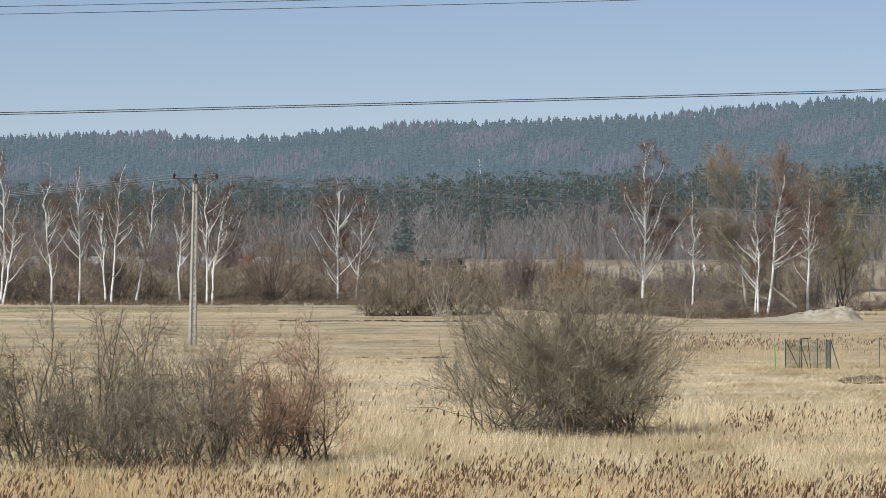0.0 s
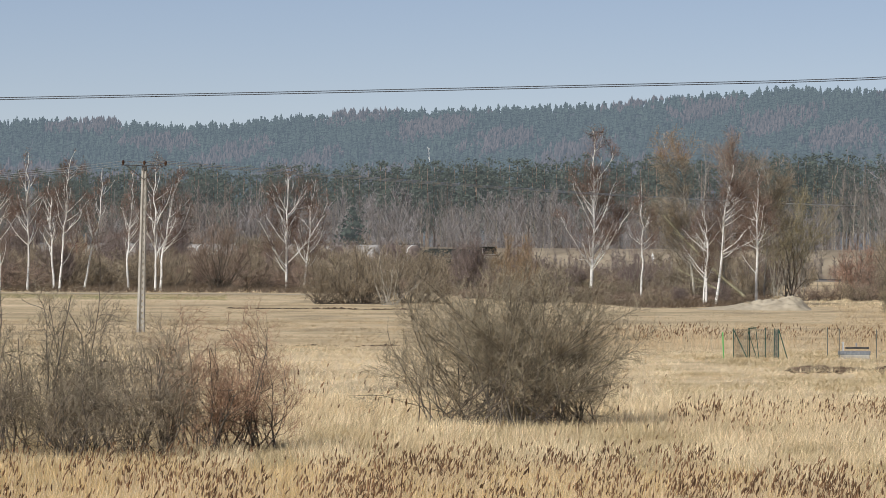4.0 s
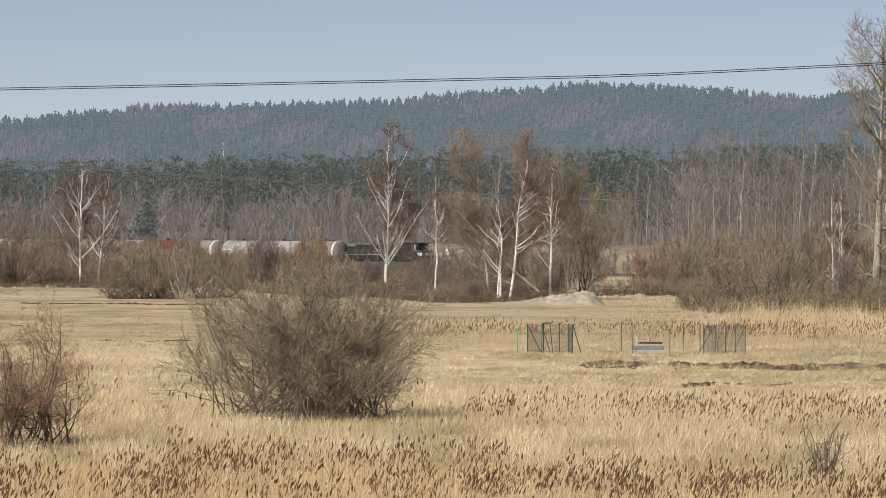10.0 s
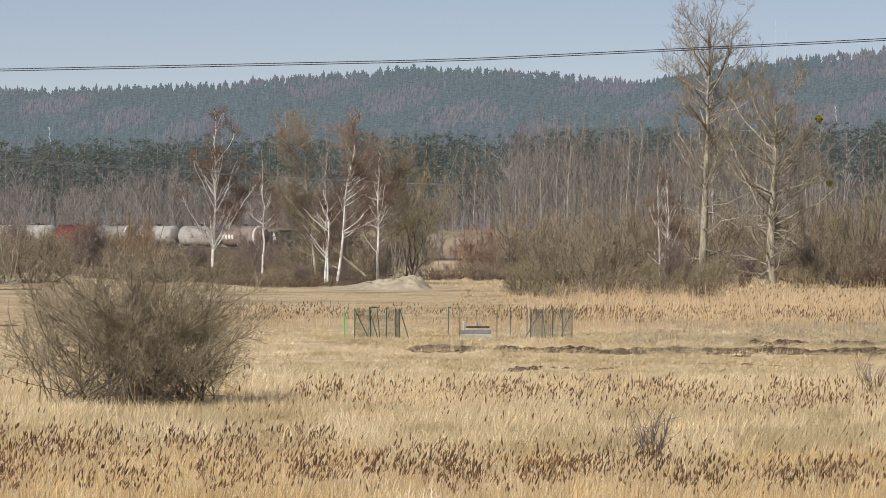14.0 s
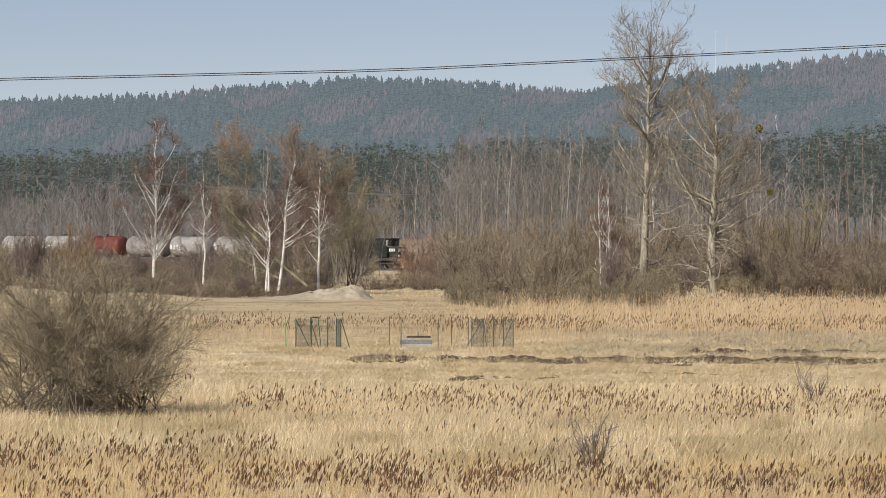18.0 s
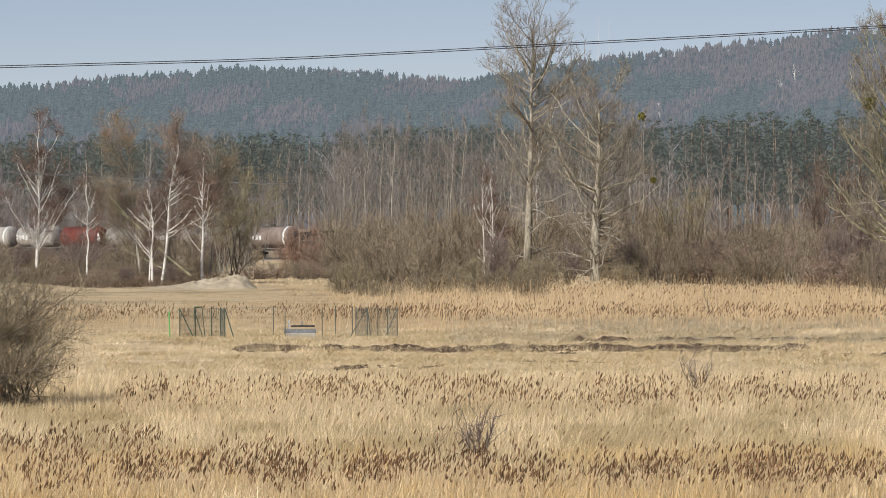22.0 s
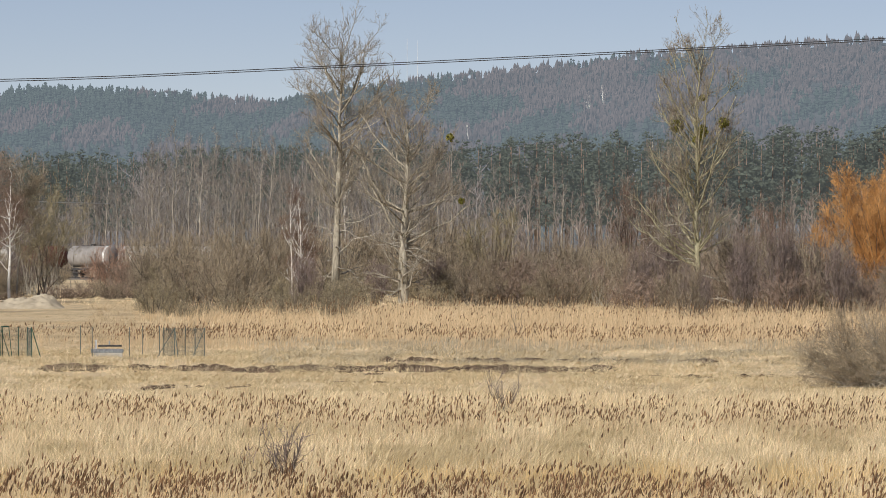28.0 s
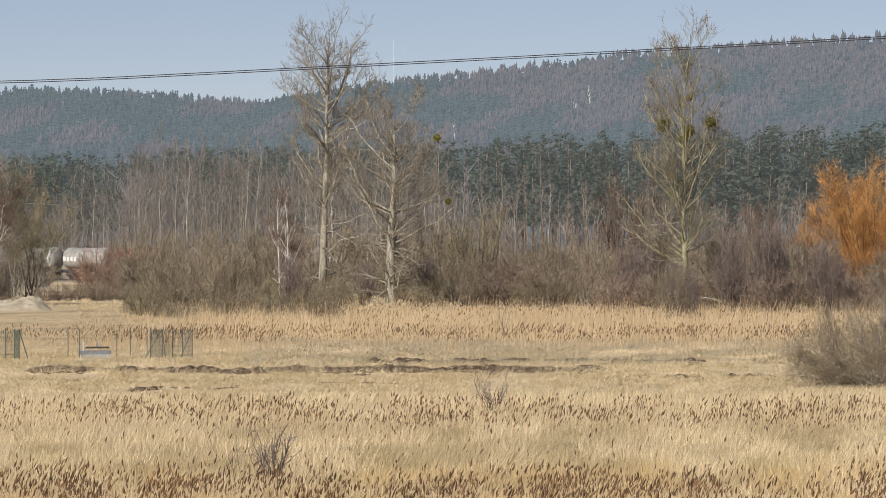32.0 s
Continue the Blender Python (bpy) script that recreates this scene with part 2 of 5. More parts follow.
def part(name, bm, mat, parent, label=""):
    me = bpy.data.meshes.new(name)
    bm.normal_update()
    bm.to_mesh(me)
    bm.free()
    me.materials.append(mat)
    return child(name, me, parent, label)


def box(sx, sy, sz, at_=(0, 0, 0), turn=None, bevel=0.0):
    bm = bmesh.new()
    bmesh.ops.create_cube(bm, size=1.0, matrix=Matrix.Translation(at_) @ (turn or Matrix()) @ Matrix.Diagonal((sx, sy, sz, 1)))
    if bevel:
        bmesh.ops.bevel(bm, geom=bm.edges[:], offset=bevel, segments=1, affect="EDGES")
    return bm


def rod(a, b, r, sides=8, r2=None):
    a, b = Vector(a), Vector(b)
    bm = bmesh.new()
    bmesh.ops.create_cone(bm, cap_ends=True, segments=sides, radius1=r, radius2=r if r2 is None else r2, depth=(b - a).length,
                          matrix=Matrix.Translation((a + b) / 2) @ (b - a).to_track_quat("Z", "Y").to_matrix().to_4x4())
    return bm


def merge(*bms):
    out = bmesh.new()
    for bm in bms:
        me = bpy.data.meshes.new("tmp")
        bm.to_mesh(me)
        bm.free()
        out.from_mesh(me)
        bpy.data.meshes.remove(me)
    return out


def unit(v):
    return v / np.maximum(np.linalg.norm(v, axis=-1, keepdims=True), 1e-9)


def tubes(P, R, sides=3):
    """Tapered tubes along polylines P (n, k, 3) with radii R (n, k): vertices and quads."""
    n, k, _ = P.shape
    d = unit(P[:, -1] - P[:, 0])
    ref = np.where(np.abs(d[:, 2:3]) > 0.8, np.array([[1.0, 0, 0]]), np.array([[0, 0, 1.0]]))
    u = unit(np.cross(d, ref))
    v = np.cross(d, u)
    if sides == 2:
        w = (np.arange(n) * 2.39996)[:, None]
        u = u * np.cos(w) + v * np.sin(w)
        V = np.stack([P - R[:, :, None] * u[:, None, :], P + R[:, :, None] * u[:, None, :]], 2)
        q = (np.arange(n) * k * 2)[:, None] + (np.arange(k - 1) * 2)[None, :]
        return V.reshape(-1, 3), np.stack([q, q + 1, q + 3, q + 2], -1).reshape(-1, 4)
    a = np.arange(sides) * 2 * np.pi / sides
    ring = u[:, None, :] * np.cos(a)[None, :, None] + v[:, None, :] * np.sin(a)[None, :, None]
    V = P[:, :, None, :] + R[:, :, None, None] * ring[:, None, :, :]
    base = (np.arange(n) * k * sides)[:, None, None] + (np.arange(k - 1) * sides)[None, :, None]
    i, j = np.arange(sides)[None, None, :], ((np.arange(sides) + 1) % sides)[None, None, :]
    F = np.stack([base + i, base + j, base + sides + j, base + sides + i], -1)
    return V.reshape(-1, 3), F.reshape(-1, 4)


def tube_mesh(name, layers, mat, smooth=True):
    """One mesh from several (P, R, sides) layers."""
    vs, fs, c = [], [], 0
    for P, R, sides in layers:
        v, f = tubes(P, R, sides)
        vs.append(v), fs.append(f + c)
        c += len(v)
    return raw_mesh(name, np.concatenate(vs), np.concatenate(fs), mat, smooth)


def shoot(rng, base, d, L, r0, k, up=0.0, wig=0.08, taper=0.25):
    """Polylines from base along d, of length L, that bend upward by up and wander."""
    P = [base]
    step = (L / (k - 1))[:, None]
    for _ in range(k - 1):
        d = unit(d + np.array([0, 0, 1.0]) * up + rng.normal(0, wig, d.shape))
        P.append(P[-1] + d * step)
    P = np.stack(P, 1)
    R = r0[:, None] * np.linspace(1, taper, k)[None, :]
    return P, R


def grow(rng, P, R, m, s0, s1, ang, L0, L1, k=3, up=0.05, wig=0.1, rr=0.55, rmax=9.0, rmin=0.0, fall=0.4, taper=0.25, angv=0.2):
    """m side shoots on each polyline of a layer, between the fractions s0 and s1 of its length."""
    n, kk, _ = P.shape
    idx = np.repeat(np.arange(n), m)
    s = rng.uniform(s0, s1, n * m)
    x = np.minimum(s * (kk - 1), kk - 1.001)
    i = x.astype(int)
    f = (x - i)[:, None]
    base = P[idx, i] * (1 - f) + P[idx, i + 1] * f
    r = R[idx, i] * (1 - f[:, 0]) + R[idx, i + 1] * f[:, 0]
    tan = unit(P[idx, i + 1] - P[idx, i])
    v = rng.normal(0, 1, tan.shape)
    v = unit(v - (v * tan).sum(-1, keepdims=True) * tan)
    a = (ang + angv * rng.normal(0, 1, n * m))[:, None]
    d = np.cos(a) * tan + np.sin(a) * v
    length = np.linalg.norm(np.diff(P, axis=1), axis=-1).sum(1)[idx]
    u = (s - s0) / max(s1 - s0, 1e-3)
    # a negative fall swells the crown at mid height
    L = length * rng.uniform(L0, L1, n * m) * (1 - fall * u if fall >= 0 else 0.3 + 0.7 * np.sin(np.pi * (0.2 + 0.75 * u)))
    return shoot(rng, base, d, L, np.clip(r * rr, rmin, rmax), k, up, wig, taper)


# ------------------------------------------------------------------ ground
def polar_sheet(name, radii, mat, a0=-180, a1=180, steps=90, zf=None):
    az = np.radians(np.linspace(a0, a1, steps + 1))
    r = np.asarray(radii, float)
    A, Rr = np.meshgrid(az, r, indexing="ij")
    Z = np.zeros_like(A) if zf is None else zf(A, Rr)
    V = np.stack([Rr * np.sin(A), Rr * np.cos(A), Z], -1).reshape(-1, 3)
    i, j = np.meshgrid(np.arange(steps), np.arange(len(r) - 1), indexing="ij")
    q = len(r)
    F = np.stack([i * q + j, i * q + j + 1, (i + 1) * q + j + 1, (i + 1) * q + j], -1).reshape(-1, 4)
    return raw_mesh(name, V, F[:, ::-1], mat, True)


ground = new("ground", polar_sheet("ground", [0.0, 60, 1400, 4600], M["ground"]))
tagged(ground, "flat meadow of dry straw-coloured winter grass", "ground", kind="structure")

CREST_AZ = [-16, -12, -9.5, -8, -6.86, -6.0, -5.07, -2.5, 0.04, 1.39, 2.545, 3.95, 5.86, 6.5, 9.43, 12, 16]
CREST_Z = [46, 48, 51, 53, 50, 53, 56, 59, 67, 65, 61, 69.5, 76, 79.7, 87, 88, 80]


def crest(a_deg):
    return 5.5 + 2.0 * (np.interp(a_deg, CREST_AZ, CREST_Z) - 5.5) - 5.5


def hill_z(A, R):
    a = np.degrees(A)
    s = np.clip((R - 2300) / 1700, 0, 1)
    bumps = 9.0 * np.sin(a * 2.1 + R / 280) + 6.0 * np.sin(a * 4.7 - R / 180)
    back = np.clip((R - 4000) / 900, 0, 1)
    return crest(a) * (s ** 1.15) * (1 - back) + bumps * s * (1 - s) - 0.5 - 40 * back


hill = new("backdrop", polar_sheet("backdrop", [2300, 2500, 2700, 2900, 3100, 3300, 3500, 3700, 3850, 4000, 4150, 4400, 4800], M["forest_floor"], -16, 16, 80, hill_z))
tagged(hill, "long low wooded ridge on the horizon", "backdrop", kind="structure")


def spread_stuff(name, label, category, template_v, template_f, places, yaw, sxy, sz, mat, smooth=False):
    """Many copies of small templates joined into one mesh."""
    vs, fs, c = [], [], 0
    for (tv, tf), sel in zip(zip(template_v, template_f), np.array_split(np.arange(len(places)), len(template_v))):
        p, a, s1, s3 = places[sel], yaw[sel], sxy[sel], sz[sel]
        ca, sa = np.cos(a)[:, None], np.sin(a)[:, None]
        x, y, z = tv[None, :, 0] * s1[:, None], tv[None, :, 1] * s1[:, None], tv[None, :, 2] * s3[:, None]
        V = np.stack([x * ca - y * sa, x * sa + y * ca, z + 0 * ca], -1) + p[:, None, :]
        F = tf[None] + (np.arange(len(sel)) * len(tv))[:, None, None] + c
        vs.append(V.reshape(-1, 3)), fs.append(F.reshape(-1, tf.shape[1]))
        c += V.shape[0] * V.shape[1]
    return tagged(new(name, raw_mesh(name, np.concatenate(vs), np.concatenate(fs), mat, smooth)), label, category, kind="stuff")


def clump(rng, n, squash=0.6):
    """n small jagged octahedral tufts, unit size, at the origin."""
    oct_v = np.array([[1, 0, 0], [-1, 0, 0], [0, 1, 0], [0, -1, 0], [0, 0, 1], [0, 0, -1]], float)
    oct_f = np.array([[0, 2, 4], [2, 1, 4], [1, 3, 4], [3, 0, 4], [2, 0, 5], [1, 2, 5], [3, 1, 5], [0, 3, 5]])
    V = oct_v[None] * rng.uniform(0.45, 1.3, (n, 6, 1)) * np.array([1, 1, squash])
    F = oct_f[None] + (np.arange(n) * 6)[:, None, None]
    return V, F.reshape(-1, 3)


def pine_shape(rng, boughs, conical=0.4, size=0.1, low=0.35, wide=0.2, tip=0.15, squash=0.55, needles=0):
    """A conifer crown of unit height: jagged boughs that grow smaller towards the top, fringed with sprays of needles."""
    V, F = clump(rng, boughs, squash)
    h = low + (0.97 - low) * (np.linspace(0, 1, boughs) if boughs < 10 else rng.uniform(0, 1, boughs) ** 0.9)
    w = wide * np.clip((1.02 - h) / (1.02 - low), tip, 1) ** (conical + 0.25)
    a = rng.uniform(0, 2 * np.pi, boughs)
    q = w * np.sqrt(rng.uniform(0.05, 1, boughs)) * (0.8 + 0.3 * np.sin(a * 3 + h * 23))
    s = size * (0.4 + 0.6 * np.clip((1.05 - h) / 0.5, 0, 1)) * rng.uniform(0.45, 1.1, boughs)
    c = np.stack([q * np.cos(a), q * np.sin(a), h], -1)
    V, F = (V * s[:, None, None] + c[:, None, :]).reshape(-1, 3), F
    if needles:
        k = rng.integers(0, boughs, boughs * needles)
        d = rng.normal(0, 1, (len(k), 3)) * np.array([1.1, 1.1, 0.75])
        tri = rng.normal(0, 0.42, (len(k), 3, 3)) + d[:, None, :]
        W = tri * s[k][:, None, None] + c[k][:, None, :]
        F = np.concatenate([F, np.arange(len(k) * 3).reshape(-1, 3) + len(V)])
        V = np.concatenate([V, W.reshape(-1, 3)])
    return V, F


def crown_shape(rng, tufts):
    """A rounded leafless crown of unit height, far off: narrow upright tufts."""
    V, F = clump(rng, tufts, 2.6)
    c = unit(rng.normal(0, 1, (tufts, 3))) * rng.uniform(0.1, 0.27, (tufts, 1)) + np.array([0, 0, 0.6])
    return (V * rng.uniform(0.08, 0.17, (tufts, 1, 1)) + c[:, None, :]).reshape(-1, 3), F


def bare_shape(rng, shoots_, width=0.05, low=0.0):
    """A leafless crown of unit height: a fan of thin upright shoots."""
    a = rng.uniform(0, 2 * np.pi, shoots_)
    h0 = rng.uniform(low, 0.92, shoots_) ** 0.8
    trunk, tr = shoot(rng, np.array([[0.0, 0, 0]]), np.array([[rng.normal(0, 0.05), rng.normal(0, 0.05), 1.0]]), np.array([1.0]), np.array([width * 1.3]), 6, 0.03, 0.04, 0.25)
    x = np.minimum(h0 * 5, 4.999)
    k = x.astype(int)
    f = (x - k)[:, None]
    base = trunk[0, k] * (1 - f) + trunk[0, k + 1] * f
    d = unit(np.stack([np.cos(a) * 0.5, np.sin(a) * 0.5, np.full(shoots_, 0.85)], -1))
    L = (0.10 + 0.26 * (1 - h0)) * rng.uniform(0.5, 1.2, shoots_)
    P, R = shoot(rng, base, d, L, np.full(shoots_, width * 0.8), 3, 0.12, 0.14, 0.35)
    P1, R1 = grow(rng, P, R, 2, 0.3, 1.0, 0.6, 0.5, 0.9, 2, 0.1, 0.1, 0.8)
    out = [tubes(P, R, 2), tubes(P1, R1, 2), tubes(trunk, tr, 2)]
    vs, fs, c = [], [], 0
    for v, fa in out:
        vs.append(v), fs.append(fa + c)
        c += len(v)
    return np.concatenate(vs), np.concatenate(fs)


rng = np.random.default_rng(5)
# woods on the ridge
N = 24000
hz_r = 2330 + 1690 * rng.uniform(0, 1, N) ** 0.7
hz_a = np.radians(rng.uniform(-12, 12, N))
spot = np.stack([hz_r * np.sin(hz_a), hz_r * np.cos(hz_a), hill_z(hz_a, hz_r) - 1], -1)
patch = 1.2 * np.sin(np.degrees(hz_a) * 1.9 + hz_r / 150) + 0.9 * np.sin(np.degrees(hz_a) * 4.3 - hz_r / 80) + rng.normal(0, 0.45, N)
con = patch > -1.0 + 1.9 * np.clip((np.degrees(hz_a) - 3.0) / 3, 0, 1) * np.clip((hz_r - 2950) / 350, 0, 1)
shapes = [pine_shape(rng, 4, 0.8, 0.27, 0.3, 0.07, 0.08, 1.5) for _ in range(10)]
p = spot[con]
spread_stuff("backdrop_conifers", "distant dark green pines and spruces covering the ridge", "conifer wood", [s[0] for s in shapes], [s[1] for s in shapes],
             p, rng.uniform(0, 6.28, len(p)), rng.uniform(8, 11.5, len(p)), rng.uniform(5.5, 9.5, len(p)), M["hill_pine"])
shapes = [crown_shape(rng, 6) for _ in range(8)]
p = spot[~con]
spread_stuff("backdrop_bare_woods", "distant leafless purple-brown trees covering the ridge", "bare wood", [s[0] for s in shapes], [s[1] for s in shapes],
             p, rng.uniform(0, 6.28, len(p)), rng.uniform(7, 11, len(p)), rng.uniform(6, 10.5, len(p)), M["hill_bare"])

rb, ra = rng.uniform(2500, 3500, 16), np.radians(np.concatenate([rng.uniform(5.5, 10.5, 11), rng.uniform(-10, 5, 5)]))
shapes = [bare_shape(rng, 12, 0.013) for _ in range(3)]
spread_stuff("backdrop_birches", "a few white birch trunks scattered over the ridge", "bare wood", [s[0] for s in shapes], [s[1] for s in shapes],
             np.stack([rb * np.sin(ra), rb * np.cos(ra), hill_z(ra, rb) + 3], -1), rng.uniform(0, 6.28, 16), rng.uniform(9, 13, 16), rng.uniform(11, 16, 16), M["birch"])

# belt of pines at the foot of the ridge
N = 900
pr = 965 + 130 * rng.uniform(0, 1, N) ** 1.6
pa = np.radians(rng.uniform(-11.5, 11.5, N))
p = np.stack([pr * np.sin(pa), pr * np.cos(pa), np.full(N, -0.1)], -1)
tall = np.interp(np.degrees(pa), [-10, -5, 0, 2, 5, 10], [18.5, 21, 23, 24, 26, 29]) * rng.uniform(0.86, 1.05, N) * pr / 1000
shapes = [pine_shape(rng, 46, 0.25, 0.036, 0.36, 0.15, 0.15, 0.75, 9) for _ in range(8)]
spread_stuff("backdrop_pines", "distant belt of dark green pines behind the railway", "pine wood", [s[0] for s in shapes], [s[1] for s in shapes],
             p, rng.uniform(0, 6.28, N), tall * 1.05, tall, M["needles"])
st = [tubes(np.array([[[0, 0, 0], [0.004, 0.003, 0.45], [0, 0, 0.92]]], float), np.array([[0.007, 0.006, 0.003]]), 5)]
spread_stuff("pine_trunks", "rusty pine trunks under the dark crowns", "pine wood", [st[0][0]], [st[0][1]], p, rng.uniform(0, 6.28, N), tall, tall, M["pine_bark"])


# bare woods between the railway and the pines
def bare_belt(name, label, rng, n, a0, a1, r0, r1, h0, h1, mat, shoots_=32, width=0.0075):
    r, a = rng.uniform(r0, r1, n), np.radians(rng.uniform(a0, a1, n))
    q = np.stack([r * np.sin(a), r * np.cos(a), np.full(n, -0.05)], -1)
    sh = [bare_shape(rng, shoots_, width) for _ in range(6)]
    hh = rng.uniform(h0, h1, n) * (0.88 + 0.12 * np.sin(np.degrees(a) * 3.3 + r / 30))
    spread_stuff(name, label, "bare wood", [s[0] for s in sh], [s[1] for s in sh], q, rng.uniform(0, 6.28, n), hh * rng.uniform(0.8, 1.3, n), hh, mat)


bare_belt("bare_wood", "grey leafless young wood behind the railway", rng, 380, -6.3, 0.5, 860, 950, 10, 15.5, M["wood_grey"], 46, 0.0045)
bare_belt("bare_wood", "brown leafless wood behind the railway", rng, 240, -11, -5.6, 860, 950, 10, 16, M["wood_brown"], 46, 0.0045)
bare_belt("bare_wood", "tall leafless wood behind the railway", rng, 150, 1.0, 5.0, 820, 900, 12, 20, M["wood_grey"], 36, 0.0035)
bare_belt("bare_wood", "brown leafless undergrowth behind the railway", rng, 420, -11, 11, 868, 900, 4, 9.5, M["wood_brown"], 24, 0.016)
bare_belt("bare_wood", "reddish leafless wood below the pines", rng, 200, 4.6, 11, 800, 900, 8, 14, M["wood_brown"])


# ------------------------------------------------------------------ grass and reeds
def blades(name, label, rng, n, a0, a1, r0, r1, h0, h1, w, mat, lean=0.25, keep=None):
    """n single grass blades between two bearings and two distances."""
    r = np.sqrt(rng.uniform(r0 * r0, r1 * r1, n))
    a = np.radians(rng.uniform(a0, a1, n))
    if keep is not None:
        ok = keep(np.degrees(a), r, rng)
        r, a = r[ok], a[ok]
        n = len(r)
    # tussocks: blades drawn together round scattered centres
    x, y = r * np.sin(a), r * np.cos(a)
    home = np.where(rng.uniform(0, 1, n) < 0.6, np.arange(n) // 14 * 14, np.arange(n))
    x, y = x[home] + rng.normal(0, 0.2, n), y[home] + rng.normal(0, 0.2, n)
    swell = 0.78 + 0.11 * np.sin(x * 0.55 + 1.7 * np.sin(y * 0.21)) + 0.11 * np.sin(y * 0.23 + 0.31 * x + 2 * np.sin(x * 0.17)) + rng.normal(0, 0.06, n)[np.arange(n) // 14 * 14]
    tuft = np.arange(n) // 14 * 14
    h = rng.uniform(h0, h1, n) * swell * rng.uniform(0.55, 1.25, n)[tuft]
    fall = rng.normal(0, lean * 1.5, (n, 2))[tuft] + np.array([lean * 0.5, 0])
    t = rng.uniform(0, 2 * np.pi, n)
    ww = w * rng.uniform(0.6, 1.3, n)
    root = np.stack([x, y, np.zeros(n) - 0.02], -1)
    side = np.stack([np.cos(t), np.sin(t), np.zeros(n)], -1) * ww[:, None]
    tip = root + np.stack([h * (fall[:, 0] + rng.normal(0, lean * 0.6, n)), h * (fall[:, 1] + rng.normal(0, lean * 0.6, n)), h], -1)
    V = np.stack([root - side, root + side, tip], 1).reshape(-1, 3)
    F = np.arange(3 * n).reshape(-1, 3)
    return tagged(new(name, raw_mesh(name, V, F, mat)), label, "grass", kind="stuff")


def drift(x, y, seed):
    """Smooth random field between 0 and 1 over two coordinates."""
    g = np.random.default_rng(seed).uniform(0, 1, (128, 128))
    i, j = np.floor(x).astype(int), np.floor(y).astype(int)
    u, v = x - i, y - j
    u, v = u * u * (3 - 2 * u), v * v * (3 - 2 * v)
    i, j, k, m = i % 128, j % 128, (i + 1) % 128, (j + 1) % 128
    return (g[i, j] * (1 - u) + g[k, j] * u) * (1 - v) + (g[i, m] * (1 - u) + g[k, m] * u) * v


def tall_side(a, r, rng):
    """Where the meadow has been left unmown."""
    edge = 256 + 5 * np.sin(a * 3.1) + 3 * np.sin(a * 11) + 1000 * (a > 0.5)
    return r < edge


def mats(a, r, rng):
    """Scattered patches of flattened grass."""
    return drift(a * 1.7, r / 10, 1) + 0.5 * drift(a * 9, r / 2.5, 2) > 0.64


def grazed(a, r, rng):
    """Gaps where the grazed turf is worn thin."""
    return drift(a * 2.2, r / 14, 4) + 0.6 * drift(a * 7, r / 5, 5) + rng.normal(0, 0.25, len(a)) > 0.62


AZ0, AZ1 = -10.3, 10.6
blades("short_grass", "short pale winter grass of the grazed meadow", rng, 150000, AZ0, 1.2, 250, 340, 0.05, 0.2, 0.016, M["turf"], 0.9, grazed)
blades("short_grass", "short pale winter grass of the grazed meadow", rng, 130000, AZ0, 1.2, 330, 510, 0.05, 0.17, 0.02, M["turf"], 0.9, grazed)
blades("faded_grass", "brownish faded grass among the reeds", rng, 80000, AZ0, AZ1, 97, 172, 0.24, 0.6, 0.009, M["matted"], 0.25)
blades("matted_grass", "patches of flattened olive-tan grass", rng, 190000, AZ0, AZ1, 107, 151, 0.15, 0.38, 0.009, M["matted"], 1.1, mats)
blades("matted_grass", "patches of flattened olive-tan grass", rng, 150000, -1.5, AZ1, 174, 250, 0.1, 0.3, 0.013, M["matted"], 1.1, mats)
blades("trampled_grass", "grey trampled grass beside the dug soil", rng, 30000, 2.4, 8.6, 224, 282, 0.12, 0.4, 0.02, M["trampled"], 0.8, mats)
blades("tall_grass", "tall dry straw-yellow grass among the reeds", rng, 330000, AZ0, AZ1, 97, 176, 0.22, 0.66, 0.0085, M["straw"], 0.28, lambda a, r, g: (r < 108) | (r > 149) | (drift(a * 1.7, r / 10, 1) + 0.5 * drift(a * 9, r / 2.5, 2) < 0.70))
blades("reed_leaves", "orange-brown reed leaves among the seeding reeds", rng, 70000, AZ0, AZ1, 94, 118, 0.3, 0.8, 0.0085, M["reed_leaf"], 0.22, lambda a, r, g: drift(a * 1.3, r / 5, 21) + 0.4 * drift(a * 8, r / 2, 22) + 0.4 * (a < -1.5) > 0.75)
blades("meadow_grass", "knee-high dry straw-coloured grass", rng, 190000, AZ0, AZ1, 172, 262, 0.07, 0.26, 0.014, M["straw"], 0.7, tall_side)
blades("bleached_grass", "short bleached grass of the open meadow", rng, 150000, AZ0, AZ1, 262, 440, 0.10, 0.30, 0.026, M["turf"], 0.45, tall_side)
blades("verge_grass", "straw-coloured grass along the foot of the trees", rng, 46000, AZ0, AZ1, 425, 560, 0.12, 0.42, 0.03, M["straw"], 0.3, lambda a, r, g: (a > -0.35 + 0.1 * np.sin(r)) | ((r > 514) & (a < -4.2)))
blades("fresh_grass", "strip of fresh green grass beside the lane", rng, 14000, -10.3, -6.4, 455, 496, 0.06, 0.2, 0.03, M["fresh"], 0.5, lambda a, r, g: drift(a * 2.1, r / 9, 31) > 0.35)
blades("dead_undergrowth", "dark brown dead undergrowth below the trees", rng, 60000, -10.6, -4.0, 517, 650, 0.25, 0.9, 0.04, M["bracken"], 0.7)
blades("dead_undergrowth", "dark brown dead undergrowth below the trees", rng, 66000, -4.0, -0.3, 412, 600, 0.25, 0.9, 0.035, M["bracken"], 0.7, lambda a, r, g: r > 452 - 34 * np.clip((a + 2.6) / 0.8, 0, 1) + 50 * np.clip((-3.3 - a) / 0.5, 0, 1) + 4 * np.sin(a * 5))


